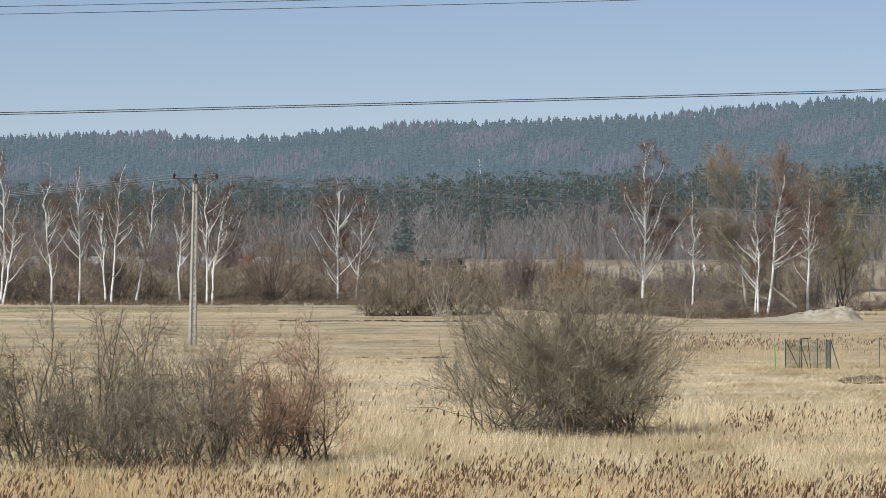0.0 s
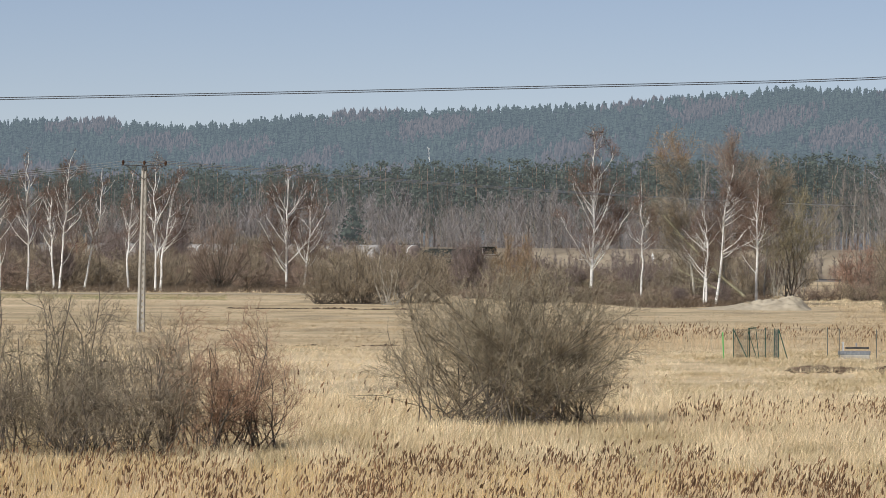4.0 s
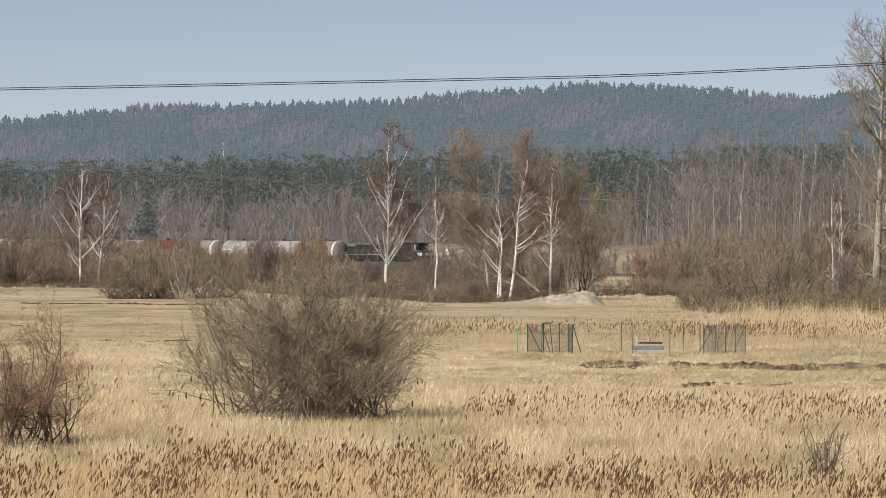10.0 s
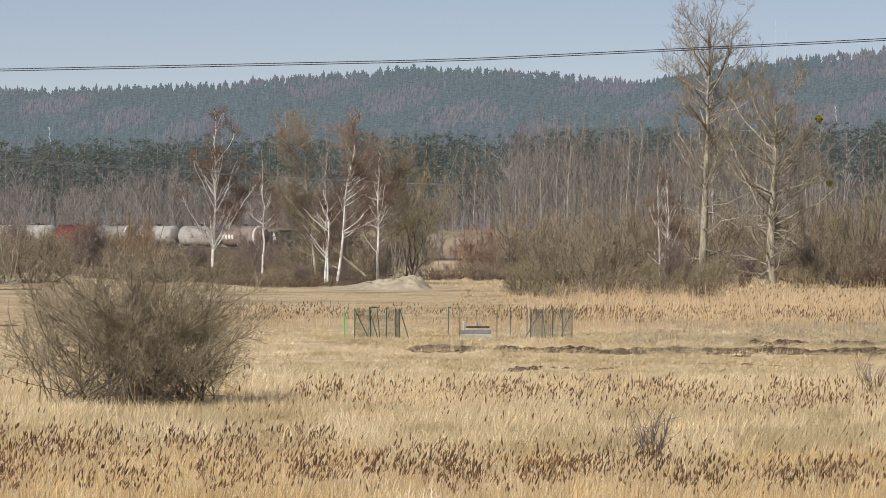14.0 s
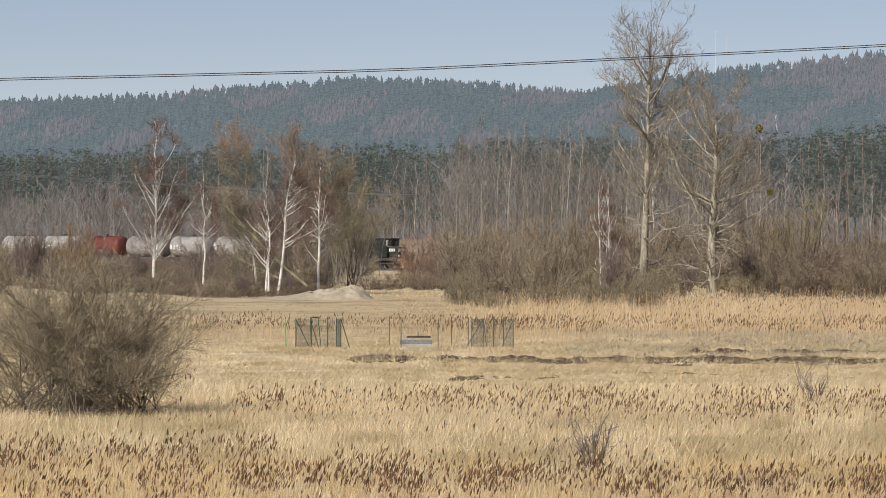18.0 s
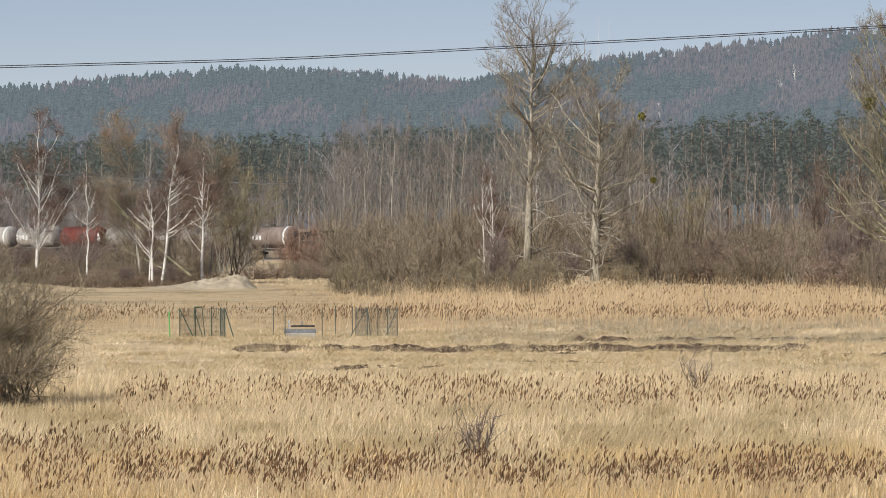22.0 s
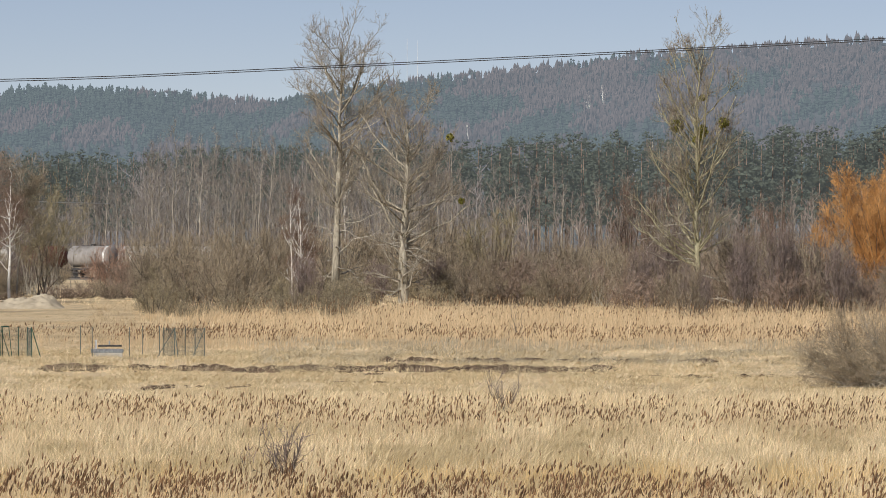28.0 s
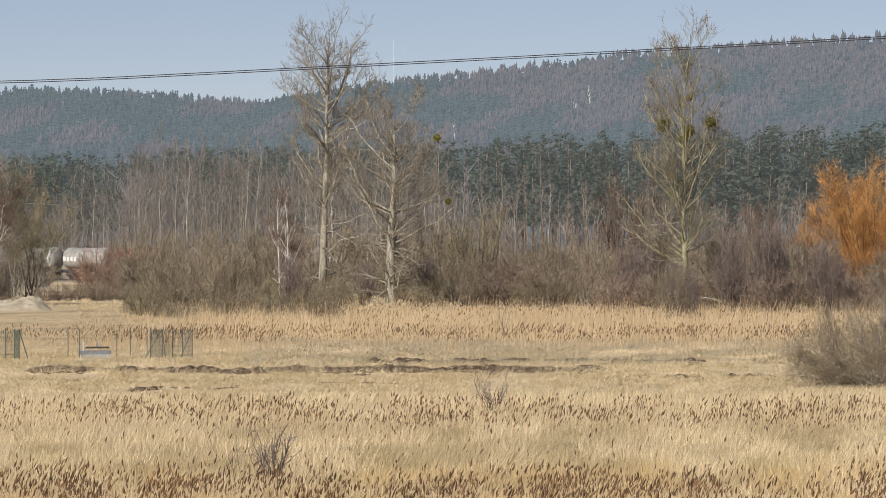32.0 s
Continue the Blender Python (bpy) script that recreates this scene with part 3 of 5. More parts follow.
def reeds(name, label, rng, n, a0, a1, r0, r1, h0, h1, ph, keep=None):
    r = np.sqrt(rng.uniform(r0 * r0, r1 * r1, n))
    ad = rng.uniform(a0, a1, n)
    w = 2.1 * drift(ad * 1.9, r / 4, 7) * (0.2 + drift(ad * 7, r / 2, 8) + 0.5 * drift(ad * 31, r * 1.4, 9)) - 0.45
    ok = rng.uniform(0, 1, n) < np.clip(w, 0.08, 1) ** 1.4 * np.interp(ad, [-6.5, -4.5, -1.5, 0.5], [0.55, 0.9, 0.85, 1])
    if keep is not None:
        ok &= keep(ad, r)
    r, a = r[ok], np.radians(ad[ok])
    n = len(r)
    h = rng.uniform(h0, h1, n)
    root = np.stack([r * np.sin(a), r * np.cos(a), np.zeros(n) - 0.02], -1)
    bend = np.stack([rng.normal(0.08, 0.12, n), rng.normal(0, 0.08, n), np.ones(n)], -1)
    top = root + bend * h[:, None]
    P = np.stack([root, root + (top - root) * 0.6 - np.array([0.03, 0, 0]), top], 1)
    R = np.tile([[0.006, 0.005, 0.004]], (n, 1)) * (r / 120)[:, None] ** 0.5
    tagged(new(name, tube_mesh(name, [(P, R, 3)], M["reed_stalk"])), label, "reeds", kind="stuff")
    L = ph * (0.4 + 1.1 * rng.uniform(0, 1, n) ** 1.5)
    d = unit(np.stack([rng.normal(0.16, 0.24, n), rng.normal(0, 0.2, n), np.ones(n)], -1))
    Q = np.stack([top - d * 0.02, top + d * (0.35 * L)[:, None], top + d * L[:, None] + np.array([0.01, 0, 0])], 1)
    S = np.stack([np.full(n, 0.010), (0.09 * L + 0.005) * rng.uniform(0.6, 1.5, n), np.full(n, 0.005)], 1)
    tagged(new(name + "_plumes", tube_mesh(name + "_plumes", [(Q, S, 4)], M["plume"])), "brown seed plumes on dry reeds", "reeds", kind="stuff")


reeds("brown_reeds", "dense stand of dry brown seeding reeds", rng, 6000, AZ0, AZ1, 99, 109, 0.4, 0.8, 0.1)
reeds("brown_reeds", "dense stand of dry brown seeding reeds", rng, 3200, AZ0, -0.8, 108, 119, 0.4, 0.8, 0.1)
reeds("thick_reeds", "thick stand of brown seeding reeds", rng, 7500, AZ0, AZ1, 95, 104, 0.4, 0.78, 0.105)
reeds("meadow_reeds", "band of dry reeds across the meadow", rng, 5500, -1.4, AZ1, 138, 159, 0.34, 0.75, 0.105)
reeds("straggling_reeds", "single dry reeds in the flattened grass", rng, 800, AZ0, AZ1, 109, 138, 0.35, 0.7, 0.105)
reeds("scattered_reeds", "scattered dry reeds between the bushes", rng, 500, AZ0, -1.4, 140, 185, 0.4, 0.9, 0.16)
reeds("fence_reeds", "band of dry reeds behind the fence", rng, 9000, -2.8, AZ1, 250, 279, 0.5, 1.0, 0.145)
reeds("golden_reeds", "tall golden reeds along the foot of the bushes", rng, 6500, 1.2, AZ1, 285, 385, 0.8, 1.6, 0.15, lambda a, r: np.random.default_rng(3).uniform(0, 1, len(a)) < np.clip((a - 1.2) / 2.2, 0, 1))
blades("reed_bed", "dense golden reed blades along the foot of the bushes", rng, 90000, 1.0, AZ1, 280, 392, 0.35, 1.15, 0.016, M["reed_stalk"], 0.2, lambda a, r, g: g.uniform(0, 1, len(a)) < np.clip((a - 1.0) / 2.4 + (r - 330) / 200, 0, 1))


# ------------------------------------------------------------------ bushes
def put(az, d, turn=0, s=1.0, sz=None, z=0.0):
    v = at(az, d, z)
    return Matrix.Translation(v) @ Matrix.Rotation(radians(turn), 4, "Z") @ Matrix.Diagonal((s, s, sz or s, 1))


def arcs(rng, A, B, k, out=0.62, rise=0.4, wig=0.06):
    """Limbs from A to B that leave sideways, turn upward and wander a little."""
    s = np.linspace(0, 1, k)[None, :, None]
    C = A + (B - A) * np.array([out, out, rise])
    P = (1 - s) ** 2 * A[:, None] + 2 * s * (1 - s) * C[:, None] + s * s * B[:, None]
    L = np.linalg.norm(B - A, axis=1)[:, None, None]
    return P + np.cumsum(rng.normal(0, 1, P.shape), 1) / math.sqrt(k) * wig * L * s


def within(P, env, slack):
    """Which points lie inside one of the crown's ellipsoids (x, y, z, half width, half height)."""
    ok = np.zeros(len(P), bool)
    for x, y, z, a, c in env:
        ok |= ((P[:, 0] - x) / a) ** 2 + ((P[:, 1] - y) / a) ** 2 + ((P[:, 2] - z) / c) ** 2 < slack
    return ok


def goals(rng, env, n, core=0.45, floor=0.05, skin=1.0):
    """Random ends for n limbs, mostly near the skin of the crown."""
    vol = np.array([e[3] ** 2 * e[4] for e in env]) ** 0.7
    e = np.array(env)[rng.choice(len(env), n * 3, p=vol / vol.sum())]
    v = unit(rng.normal(0, 1, (n * 3, 3))) * rng.uniform(core, skin, (n * 3, 1))
    P = e[:, :3] + v * np.stack([e[:, 3], e[:, 3], e[:, 4]], -1)
    return P[P[:, 2] > floor][:n]


def sprout(rng, P, R, per_m, s0, ang, L0, L1, k, up, wig, r, thick=1.8):
    """Side shoots of L0 to L1 metres, per_m of them on each metre of the parent limbs; also says which limb bears each."""
    n, kk, _ = P.shape
    length = np.linalg.norm(np.diff(P, axis=1), axis=-1).sum(1)
    idx = rng.choice(n, max(3, int(length.sum() * per_m * (1 - s0))), p=length / length.sum())
    s = s0 + (1 - s0) * rng.uniform(0, 1, len(idx)) ** 0.65
    x = np.minimum(s * (kk - 1), kk - 1.001)
    i = x.astype(int)
    f = (x - i)[:, None]
    base = P[idx, i] * (1 - f) + P[idx, i + 1] * f
    q = R[idx, i] * (1 - f[:, 0]) + R[idx, i + 1] * f[:, 0]
    tan = unit(P[idx, i + 1] - P[idx, i])
    v = rng.normal(0, 1, tan.shape)
    v = unit(v - (v * tan).sum(-1, keepdims=True) * tan)
    a = (ang + 0.2 * rng.normal(0, 1, len(idx)))[:, None]
    L = rng.uniform(L0, L1, len(idx)) * (1 - 0.35 * s)
    P2, R2 = shoot(rng, base, np.cos(a) * tan + np.sin(a) * v, L, np.clip(q * 0.6, r, r * thick), k, up, wig, 0.35)
    return P2, R2, idx


def ramify(rng, P, R, specs, env, slack=1.1):
    """Finer and finer side shoots that stay inside the crown: a list of (P, R, sides, bearing limb)."""
    layers = []
    for spec in specs:
        P, R, idx = sprout(rng, P, R, *spec)
        tip = P[:, -1]
        # shoots that would leave the crown stay short
        fit = np.where(within(tip, env, slack * rng.uniform(0.7, 1.25, len(tip))), 1.0, rng.uniform(0.25, 0.5, len(tip)))[:, None, None]
        P = P[:, :1] + (P - P[:, :1]) * fit
        P[:, :, 2] = np.maximum(P[:, :, 2], 0.02)
        layers.append((P, R, 3 if spec[-1] > 0.02 else 2, idx))
    return layers


def bush(name, label, m, rng, stem_mat, twig_mat, w, h, stems, specs, group="", split=False, r=0.03, base=0.12, wig=0.07, out=0.6, rise=0.42, extra=(), low=0.4, slack=1.1, category="bush", core=0.65, skin=1.0, fork=False):
    """A many-stemmed leafless bush, w wide and h high, with a rounded crown."""
    ob = thing(name, label, category, m, group)
    env = [(0, 0, h * low, w / 2, h * (1 - low))] + [tuple(e) for e in extra]
    B = goals(rng, env, stems, core, 0.05, skin)
    b, a = w * base * np.sqrt(rng.uniform(0, 1, len(B))), rng.uniform(0, 2 * np.pi, len(B))
    A = np.stack([b * np.cos(a) + B[:, 0] * 0.12, b * np.sin(a) + B[:, 1] * 0.12, np.full(len(B), -0.05)], -1)
    P = arcs(rng, A, B, 8, out, rise, wig)
    P[:, 1:, 2] = np.maximum(P[:, 1:, 2], 0.02)
    R = (r * rng.uniform(0.6, 1.3, len(B)))[:, None] * np.linspace(1, 0.3, 8)[None]
    tw = ramify(rng, P, R, specs, env, slack)
    if split:
        for i in range(len(P)):
            child("stem", tube_mesh("stem", [(P[i:i + 1], R[i:i + 1], 4)], stem_mat), ob)
    else:
        child("framework", tube_mesh("framework", [(P, R, 4)], stem_mat), ob)
    if fork:
        # the crooked first branches are as dark as the stems
        child("inner_crown", tube_mesh("inner_crown", [tw[0][:3]], stem_mat), ob, "dark crooked branches")
        tw = tw[1:]
    child("crown", tube_mesh("crown", [q[:3] for q in tw], twig_mat), ob)
    return ob


rng = np.random.default_rng(11)
# side shoots: per metre, from, angle, lengths, points, upward, wander, radius
FINE = [(5, 0.25, 0.7, 0.5, 1.1, 4, 0.06, 0.14, 0.0075), (11, 0.1, 0.75, 0.3, 0.75, 4, 0.08, 0.15, 0.006), (6, 0.15, 0.7, 0.15, 0.4, 3, 0.08, 0.14, 0.0048)]
bush("willow_bush", "large round leafless grey-brown willow bush in dry grass", put(-3.15, 150), rng, M["bark_dark"], M["twig_olive"], 7.9, 4.95, 180, FINE,
     split=True, r=0.019, base=0.34, wig=0.07, out=0.5, rise=0.45, extra=[(-3.9, 0, 0.85, 1.3, 1.15), (2.0, 0, 2.5, 2.5, 2.1), (-1.75, 0, 2.6, 2.4, 2.0), (0.1, 0, 3.1, 2.9, 1.95)], low=0.44, core=0.6)
TANGLE = [(4.6, 0.12, 0.8, 0.6, 1.5, 6, 0.06, 0.27, 0.0095), (12, 0.1, 0.75, 0.3, 0.8, 5, 0.06, 0.26, 0.0058), (7, 0.15, 0.65, 0.15, 0.45, 3, 0.08, 0.22, 0.0047)]
for az, d, w, h, st, mat in ((-9.95, 132, 2.9, 3.4, 22, "twig_olive"), (-9.27, 132, 2.8, 3.4, 22, "twig_olive"), (-8.85, 130, 2.2, 2.7, 16, "twig"), (-8.28, 132, 3.3, 3.95, 34, "twig_olive"), (-7.84, 133, 2.5, 4.25, 22, "twig"),
                             (-7.32, 130, 2.9, 3.2, 34, "twig"), (-7.08, 134, 1.7, 4.15, 9, "twig"), (-6.58, 134, 3.6, 3.7, 28, "twig_rust"), (-6.1, 135, 3.1, 3.5, 25, "twig_rust"), (-8.1, 129, 3.0, 1.9, 16, "twig")):
    bush("willow_scrub", "tangled leafless rust-tipped willow scrub with dark crooked stems" if mat == "twig_rust" else "tangled leafless brown willow scrub with dark crooked stems", put(az, d - 3.5), rng, M["bark_dark"], M[mat],
         w * 1.18, h * 1.2, int(st * 0.82), TANGLE, "willow scrub by the reeds", split=True, r=0.026, base=0.16, wig=0.13, out=0.85, rise=0.36, low=0.45, slack=1.15, core=0.3, skin=0.84, fork=True)
bush("willow_bush", "low wide leafless brown bush at the meadow's edge", put(9.62, 192), rng, M["bark"], M["twig"], 7.6, 3.7, 120, FINE,
     split=True, r=0.022, base=0.2, low=0.3, extra=[(-2.6, 0, 1.0, 1.6, 1.3)])
SAPLING = [(6, 0.2, 0.5, 0.3, 0.6, 4, 0.1, 0.16, 0.0088), (9, 0.2, 0.6, 0.15, 0.35, 3, 0.1, 0.16, 0.0066)]
for az, d, w, h, st in ((2.69, 115, 1.5, 1.5, 24), (5.19, 160, 1.2, 1.9, 15), (5.35, 287, 1.1, 2.1, 7), (2.3, 121, 0.8, 0.6, 6)):
    bush("sapling", "thin leafless sapling standing in the reeds", put(az, d), rng, M["bark_dark"], M["twig_purple"], w, h, st, SAPLING, "saplings in the reeds", split=True, r=0.014, base=0.14, low=0.55, wig=0.18, core=0.5)


# ------------------------------------------------------------------ trees
def tree(name, label, category, m, rng, h, r, env, limbs, specs, bark, twig, limb_bark=None, group="", lean=0.0, bend=0.03, drop=(0.9, 1.6), first=0.15, limb_r=0.06, out=0.6, rise=0.4, wig=0.06, split=True, core=0.45, slack=1.12, dead=0, top=0.12, tips=None):
    """A leafless tree: a tapered trunk, limbs that reach into the crown's ellipsoids, and twigs."""
    ob = thing(name, label, category, m, group)
    k = 16
    z = np.linspace(-0.15, h, k)
    f = np.clip(z / h, 0, 1)
    sway = np.cumsum(rng.normal(0, 1, (k, 2)), 0) / 4 * bend * h * f[:, None]
    T = np.stack([lean * h * f + sway[:, 0] - sway[-1, 0] * f, sway[:, 1], z], -1)
    TR = r * (1 - (1 - top) * f ** 0.9)
    B = goals(rng, env, limbs, core)
    hd = np.hypot(B[:, 0] - np.interp(B[:, 2], z, T[:, 0]), B[:, 1])
    zs = np.clip(B[:, 2] - hd * rng.uniform(*drop, len(B)) - 0.02 * h, first * h * rng.uniform(0.9, 1.3, len(B)), 0.96 * h)
    A = np.stack([np.interp(zs, z, T[:, 0]), np.interp(zs, z, T[:, 1]), zs], -1)
    P = arcs(rng, A, B, 8, out, rise, wig)
    L = np.linalg.norm(B - A, axis=1)
    R = np.clip(np.minimum(limb_r * (L / L.max()) ** 0.6, 0.8 * np.interp(zs, z, TR)), 0.02, 9)[:, None] * np.linspace(1, 0.3, 8)[None]
    zt = np.linspace(0.55 * h, h, 8)
    P = np.concatenate([P, np.stack([np.interp(zt, z, T[:, 0]), np.interp(zt, z, T[:, 1]), zt], -1)[None]])
    R = np.concatenate([R, np.interp(zt, z, TR)[None] * 0.97])
    tw = ramify(rng, P, R, specs, env, slack)
    Q, S, _, on = tw[0]
    for i in range(len(P) if split else 0):
        child("limb", tube_mesh("limb", [(P[i:i + 1], R[i:i + 1], 5)] + ([(Q[on == i], S[on == i], 3)] if (on == i).any() else []), limb_bark or bark), ob)
    child("trunk", tube_mesh("trunk", [(T[None], TR[None], 9)] + ([] if split else [(P, R, 4), (Q, S, 2)]), bark), ob)
    if tips:
        # twigs above a height have another colour
        height, tint = tips
        child("budding_crown", tube_mesh("budding_crown", [(q[0][q[0][:, 0, 2] > height], q[1][q[0][:, 0, 2] > height], q[2]) for q in tw[1:]], tint), ob, "yellow-brown budding twig tips")
        tw = [(q[0][q[0][:, 0, 2] <= height], q[1][q[0][:, 0, 2] <= height], q[2], None) for q in tw]
    child("crown", tube_mesh("crown", [q[:3] for q in tw[1:]], twig), ob)
    if dead:
        Pd, Rd = grow(rng, T[None], TR[None], dead, 0.05, 0.4, 1.25, 0.14, 0.3, 8, -0.03, 0.2, 0.22, fall=0.2, rmin=0.055)
        Pe, Re = grow(rng, Pd, Rd, 6, 0.2, 1.0, 0.7, 0.2, 0.55, 4, 0.0, 0.2, 0.55, rmin=0.02)
        for i in range(dead):
            child("dead_limb", tube_mesh("dead_limb", [(Pd[i:i + 1], Rd[i:i + 1], 4), (Pe[i * 6:i * 6 + 6], Re[i * 6:i * 6 + 6], 3)], M["bark"]), ob, "bleached dead lower limb")
    return ob


rng = np.random.default_rng(23)
BIRCH = "slender birch with white bark and bare reddish-brown twigs"
bt = dict(bark=M["birch"], twig=M["birch_twig"], group="birches along the railway", category="birch tree", name="birch_tree")
# white branches first, then russet twigs
BT = [(1.6, 0.2, 0.6, 0.9, 2.2, 5, 0.08, 0.12, 0.018), (13, 0.15, 0.75, 0.7, 1.7, 4, 0.03, 0.14, 0.015), (4, 0.2, 0.75, 0.4, 1.1, 3, -0.03, 0.14, 0.0115)]
BT_THIN = [(1.8, 0.2, 0.65, 0.6, 1.5, 4, 0.08, 0.14, 0.016), (17, 0.15, 0.75, 0.5, 1.4, 4, 0.03, 0.14, 0.0138), (5, 0.2, 0.8, 0.3, 0.9, 3, -0.03, 0.14, 0.011)]


def birch(az, d, h, r, w, limbs, lean=0.0, low=0.30, label=BIRCH, specs=BT, **kw):
    """A birch whose twiggy crown runs from the height fraction low to the top."""
    cx = lean * h
    env = [(cx * 0.62, 0, h * (low + 0.30), w * 0.58, h * 0.34), (cx * 0.9, 0, h * 0.78, w * 0.4, h * 0.25)]
    return tree(label=label, m=put(az, d), rng=rng, h=h, r=r, env=env, limbs=limbs, specs=specs, lean=lean, **{**bt, **kw})


# the tall birch and its neighbours round the sand heap
birch(-2.27, 560, 17.6, 0.2, 8.6, 38, 0.01, 0.2, "tall birch with white trunk, steep white limbs and russet twigs", drop=(1.1, 2.0), limb_r=0.085, first=0.13, bend=0.035)
birch(-1.71, 476, 11.2, 0.11, 3.4, 15, 0.0, 0.3, specs=BT_THIN, bend=0.09, limb_r=0.045, drop=(0.4, 1.2))
birch(-0.97, 438, 8.2, 0.11, 3.4, 14, -0.05, 0.3, specs=BT_THIN, bend=0.07, limb_r=0.05)
birch(-1.0, 440, 8.7, 0.10, 3.0, 12, 0.01, 0.3, specs=BT_THIN, bend=0.07, limb_r=0.045)
birch(-0.86, 438, 12.1, 0.14, 4.3, 24, 0.12, 0.3, specs=BT_THIN, bend=0.05, limb_r=0.06, drop=(0.3, 1.1))
birch(-0.405, 444, 11.4, 0.15, 3.4, 22, 0.02, 0.3, "single slim birch with bright white trunk beside the sand heap", specs=BT_THIN, bend=0.03, limb_r=0.05, drop=(0.2, 1.3))
WT = [(3.4, 0.15, 0.6, 0.9, 2.2, 4, 0.1, 0.12, 0.016), (8, 0.15, 0.65, 0.6, 1.6, 4, 0.08, 0.14, 0.0115), (4, 0.2, 0.65, 0.4, 1.0, 3, 0.06, 0.12, 0.0098)]
wt = dict(name="willow_tree", category="willow tree", rng=rng, specs=WT, bark=M["bark"], limb_bark=M["bark"], limb_r=0.05, drop=(0.7, 1.6), out=0.45, rise=0.5, wig=0.07, core=0.3)
tree(label="leaning leafless willow with yellowish-brown twig tips", m=put(-1.1, 486), h=14.0, r=0.15, env=[(-1.9, 0, 13.3, 3.0, 3.4), (-2.2, 0, 9.2, 3.7, 4.0), (-0.8, 0, 5.4, 3.0, 2.6)], limbs=48, twig=M["twig"], tips=(13.2, M["twig_yellow"]), lean=-0.13, first=0.2, bend=0.06, **wt)
tree(label="bare willow with a broad brown crown", m=put(-0.78, 490), h=14.2, r=0.15, env=[(0.7, 0, 13.2, 3.5, 3.4), (0.9, 0, 9.2, 4.4, 3.8), (0.3, 0, 5.2, 3.2, 2.6)], limbs=48, twig=M["twig_red"], lean=0.05, first=0.2, bend=0.06, **wt)
tree(label="slim bare willow with a thin brown crown", m=put(-0.32, 496), h=12.4, r=0.12, env=[(0.6, 0, 11.0, 2.9, 3.4), (0.3, 0, 7.0, 2.6, 3.4)], limbs=30, twig=M["twig"], lean=0.04, first=0.2, bend=0.06, **wt)
AL = [(3.2, 0.3, 0.7, 0.7, 1.9, 4, 0.07, 0.14, 0.018), (10, 0.12, 0.75, 0.4, 1.1, 3, 0.05, 0.14, 0.0125)]
bush("alder_tree", "bushy many-stemmed bare alder beside the railway", put(0.02, 505), rng, M["bark"], M["twig_lime"], 9.0, 12.6, 46, AL, r=0.03, base=0.3, low=0.6, core=0.5, out=0.35, rise=0.5, category="alder tree")
bush("alder_tree", "low dark many-stemmed bare alder beside the railway", put(-0.06, 498), rng, M["bark_dark"], M["twig"], 4.8, 6.4, 9, AL, r=0.08, base=0.12, low=0.5, category="alder tree")
bush("alder_tree", "bushy bare alder with greenish twig tips", put(5.05, 468), rng, M["bark_dark"], M["twig_lime"], 7.4, 9.4, 40, AL, r=0.08, base=0.1, low=0.5, category="alder tree")
for az, d, w, h in ((6.6, 560, 5.4, 14.6), (6.95, 575, 5.0, 16.0), (8.2, 600, 6.0, 11.5)):
    bush("alder_tree", "tall russet bare tree behind the hedge", put(az, d), rng, M["bark_dark"], M["birch_twig"], w, h, 30, AL, r=0.10, base=0.06, low=0.55, category="alder tree")
for az, d, w, h, mat in ((-1.75, 500, 7.0, 5.6, "twig_purple"), (-1.3, 506, 8.0, 6.8, "twig"), (-0.62, 508, 8.6, 7.6, "twig"), (-0.2, 512, 7.0, 6.6, "twig_purple")):
    bush("thorn_thicket", "dense grey-brown bare thorn thicket under the willows", put(az, d), rng, M["bark"], M[mat], w, h, 44, AL, "thorn thickets by the railway", split=True, r=0.03, base=0.2, low=0.42, core=0.35, out=0.4, rise=0.5)
bush("hazel_bush", "dark upright many-stemmed bare bush before the reeds", put(8.05, 388), rng, M["bark_dark"], M["twig"], 8.4, 7.0, 70, AL, r=0.05, base=0.2, low=0.42, out=0.5, rise=0.45)
bush("hazel_bush", "dark upright many-stemmed bare bush before the reeds", put(8.75, 384), rng, M["bark_dark"], M["twig_red"], 7.0, 6.3, 60, AL, r=0.05, base=0.2, low=0.42, out=0.5, rise=0.45)
bush("dogwood_bush", "dense low bush with red-brown winter twigs", put(0.72, 488), rng, M["bark_dark"], M["twig_dogwood"], 6.0, 5.6, 64, AL, r=0.035, base=0.16, low=0.5)
bush("willow_bush", "round russet-brown bare willow bush by the lane", put(-6.47, 545), rng, M["bark_dark"], M["twig_red"], 7.4, 7.5, 50, AL, r=0.06, base=0.1, low=0.55)
for az, d, a, b, r in ((-1.52, 480, (0, 0, 7.6), (8.4, 0.5, 0.15), 0.15), (-1.32, 474, (0, 0, 3.4), (5.4, -0.4, 0.1), 0.11)):
    limb = thing("fallen_limb", "long brown broken willow limb leaning to the ground", "branch", put(az, d), "fallen limbs")
    a, b = np.array([a], float), np.array([b], float)
    P, R = shoot(rng, b, unit(a - b), np.linalg.norm(a - b, axis=1), np.array([r]), 9, 0.0, 0.06, 0.3)
    child("branch", tube_mesh("branch", [(P, R, 6)], M["bark_green"]), limb)
    P1, R1 = grow(rng, P, R, 14, 0.3, 1.0, 0.6, 0.15, 0.4, 5, 0.05, 0.15, 0.5)
    child("crown", tube_mesh("crown", [(P1, R1, 3)], M["bark_green"]), limb)
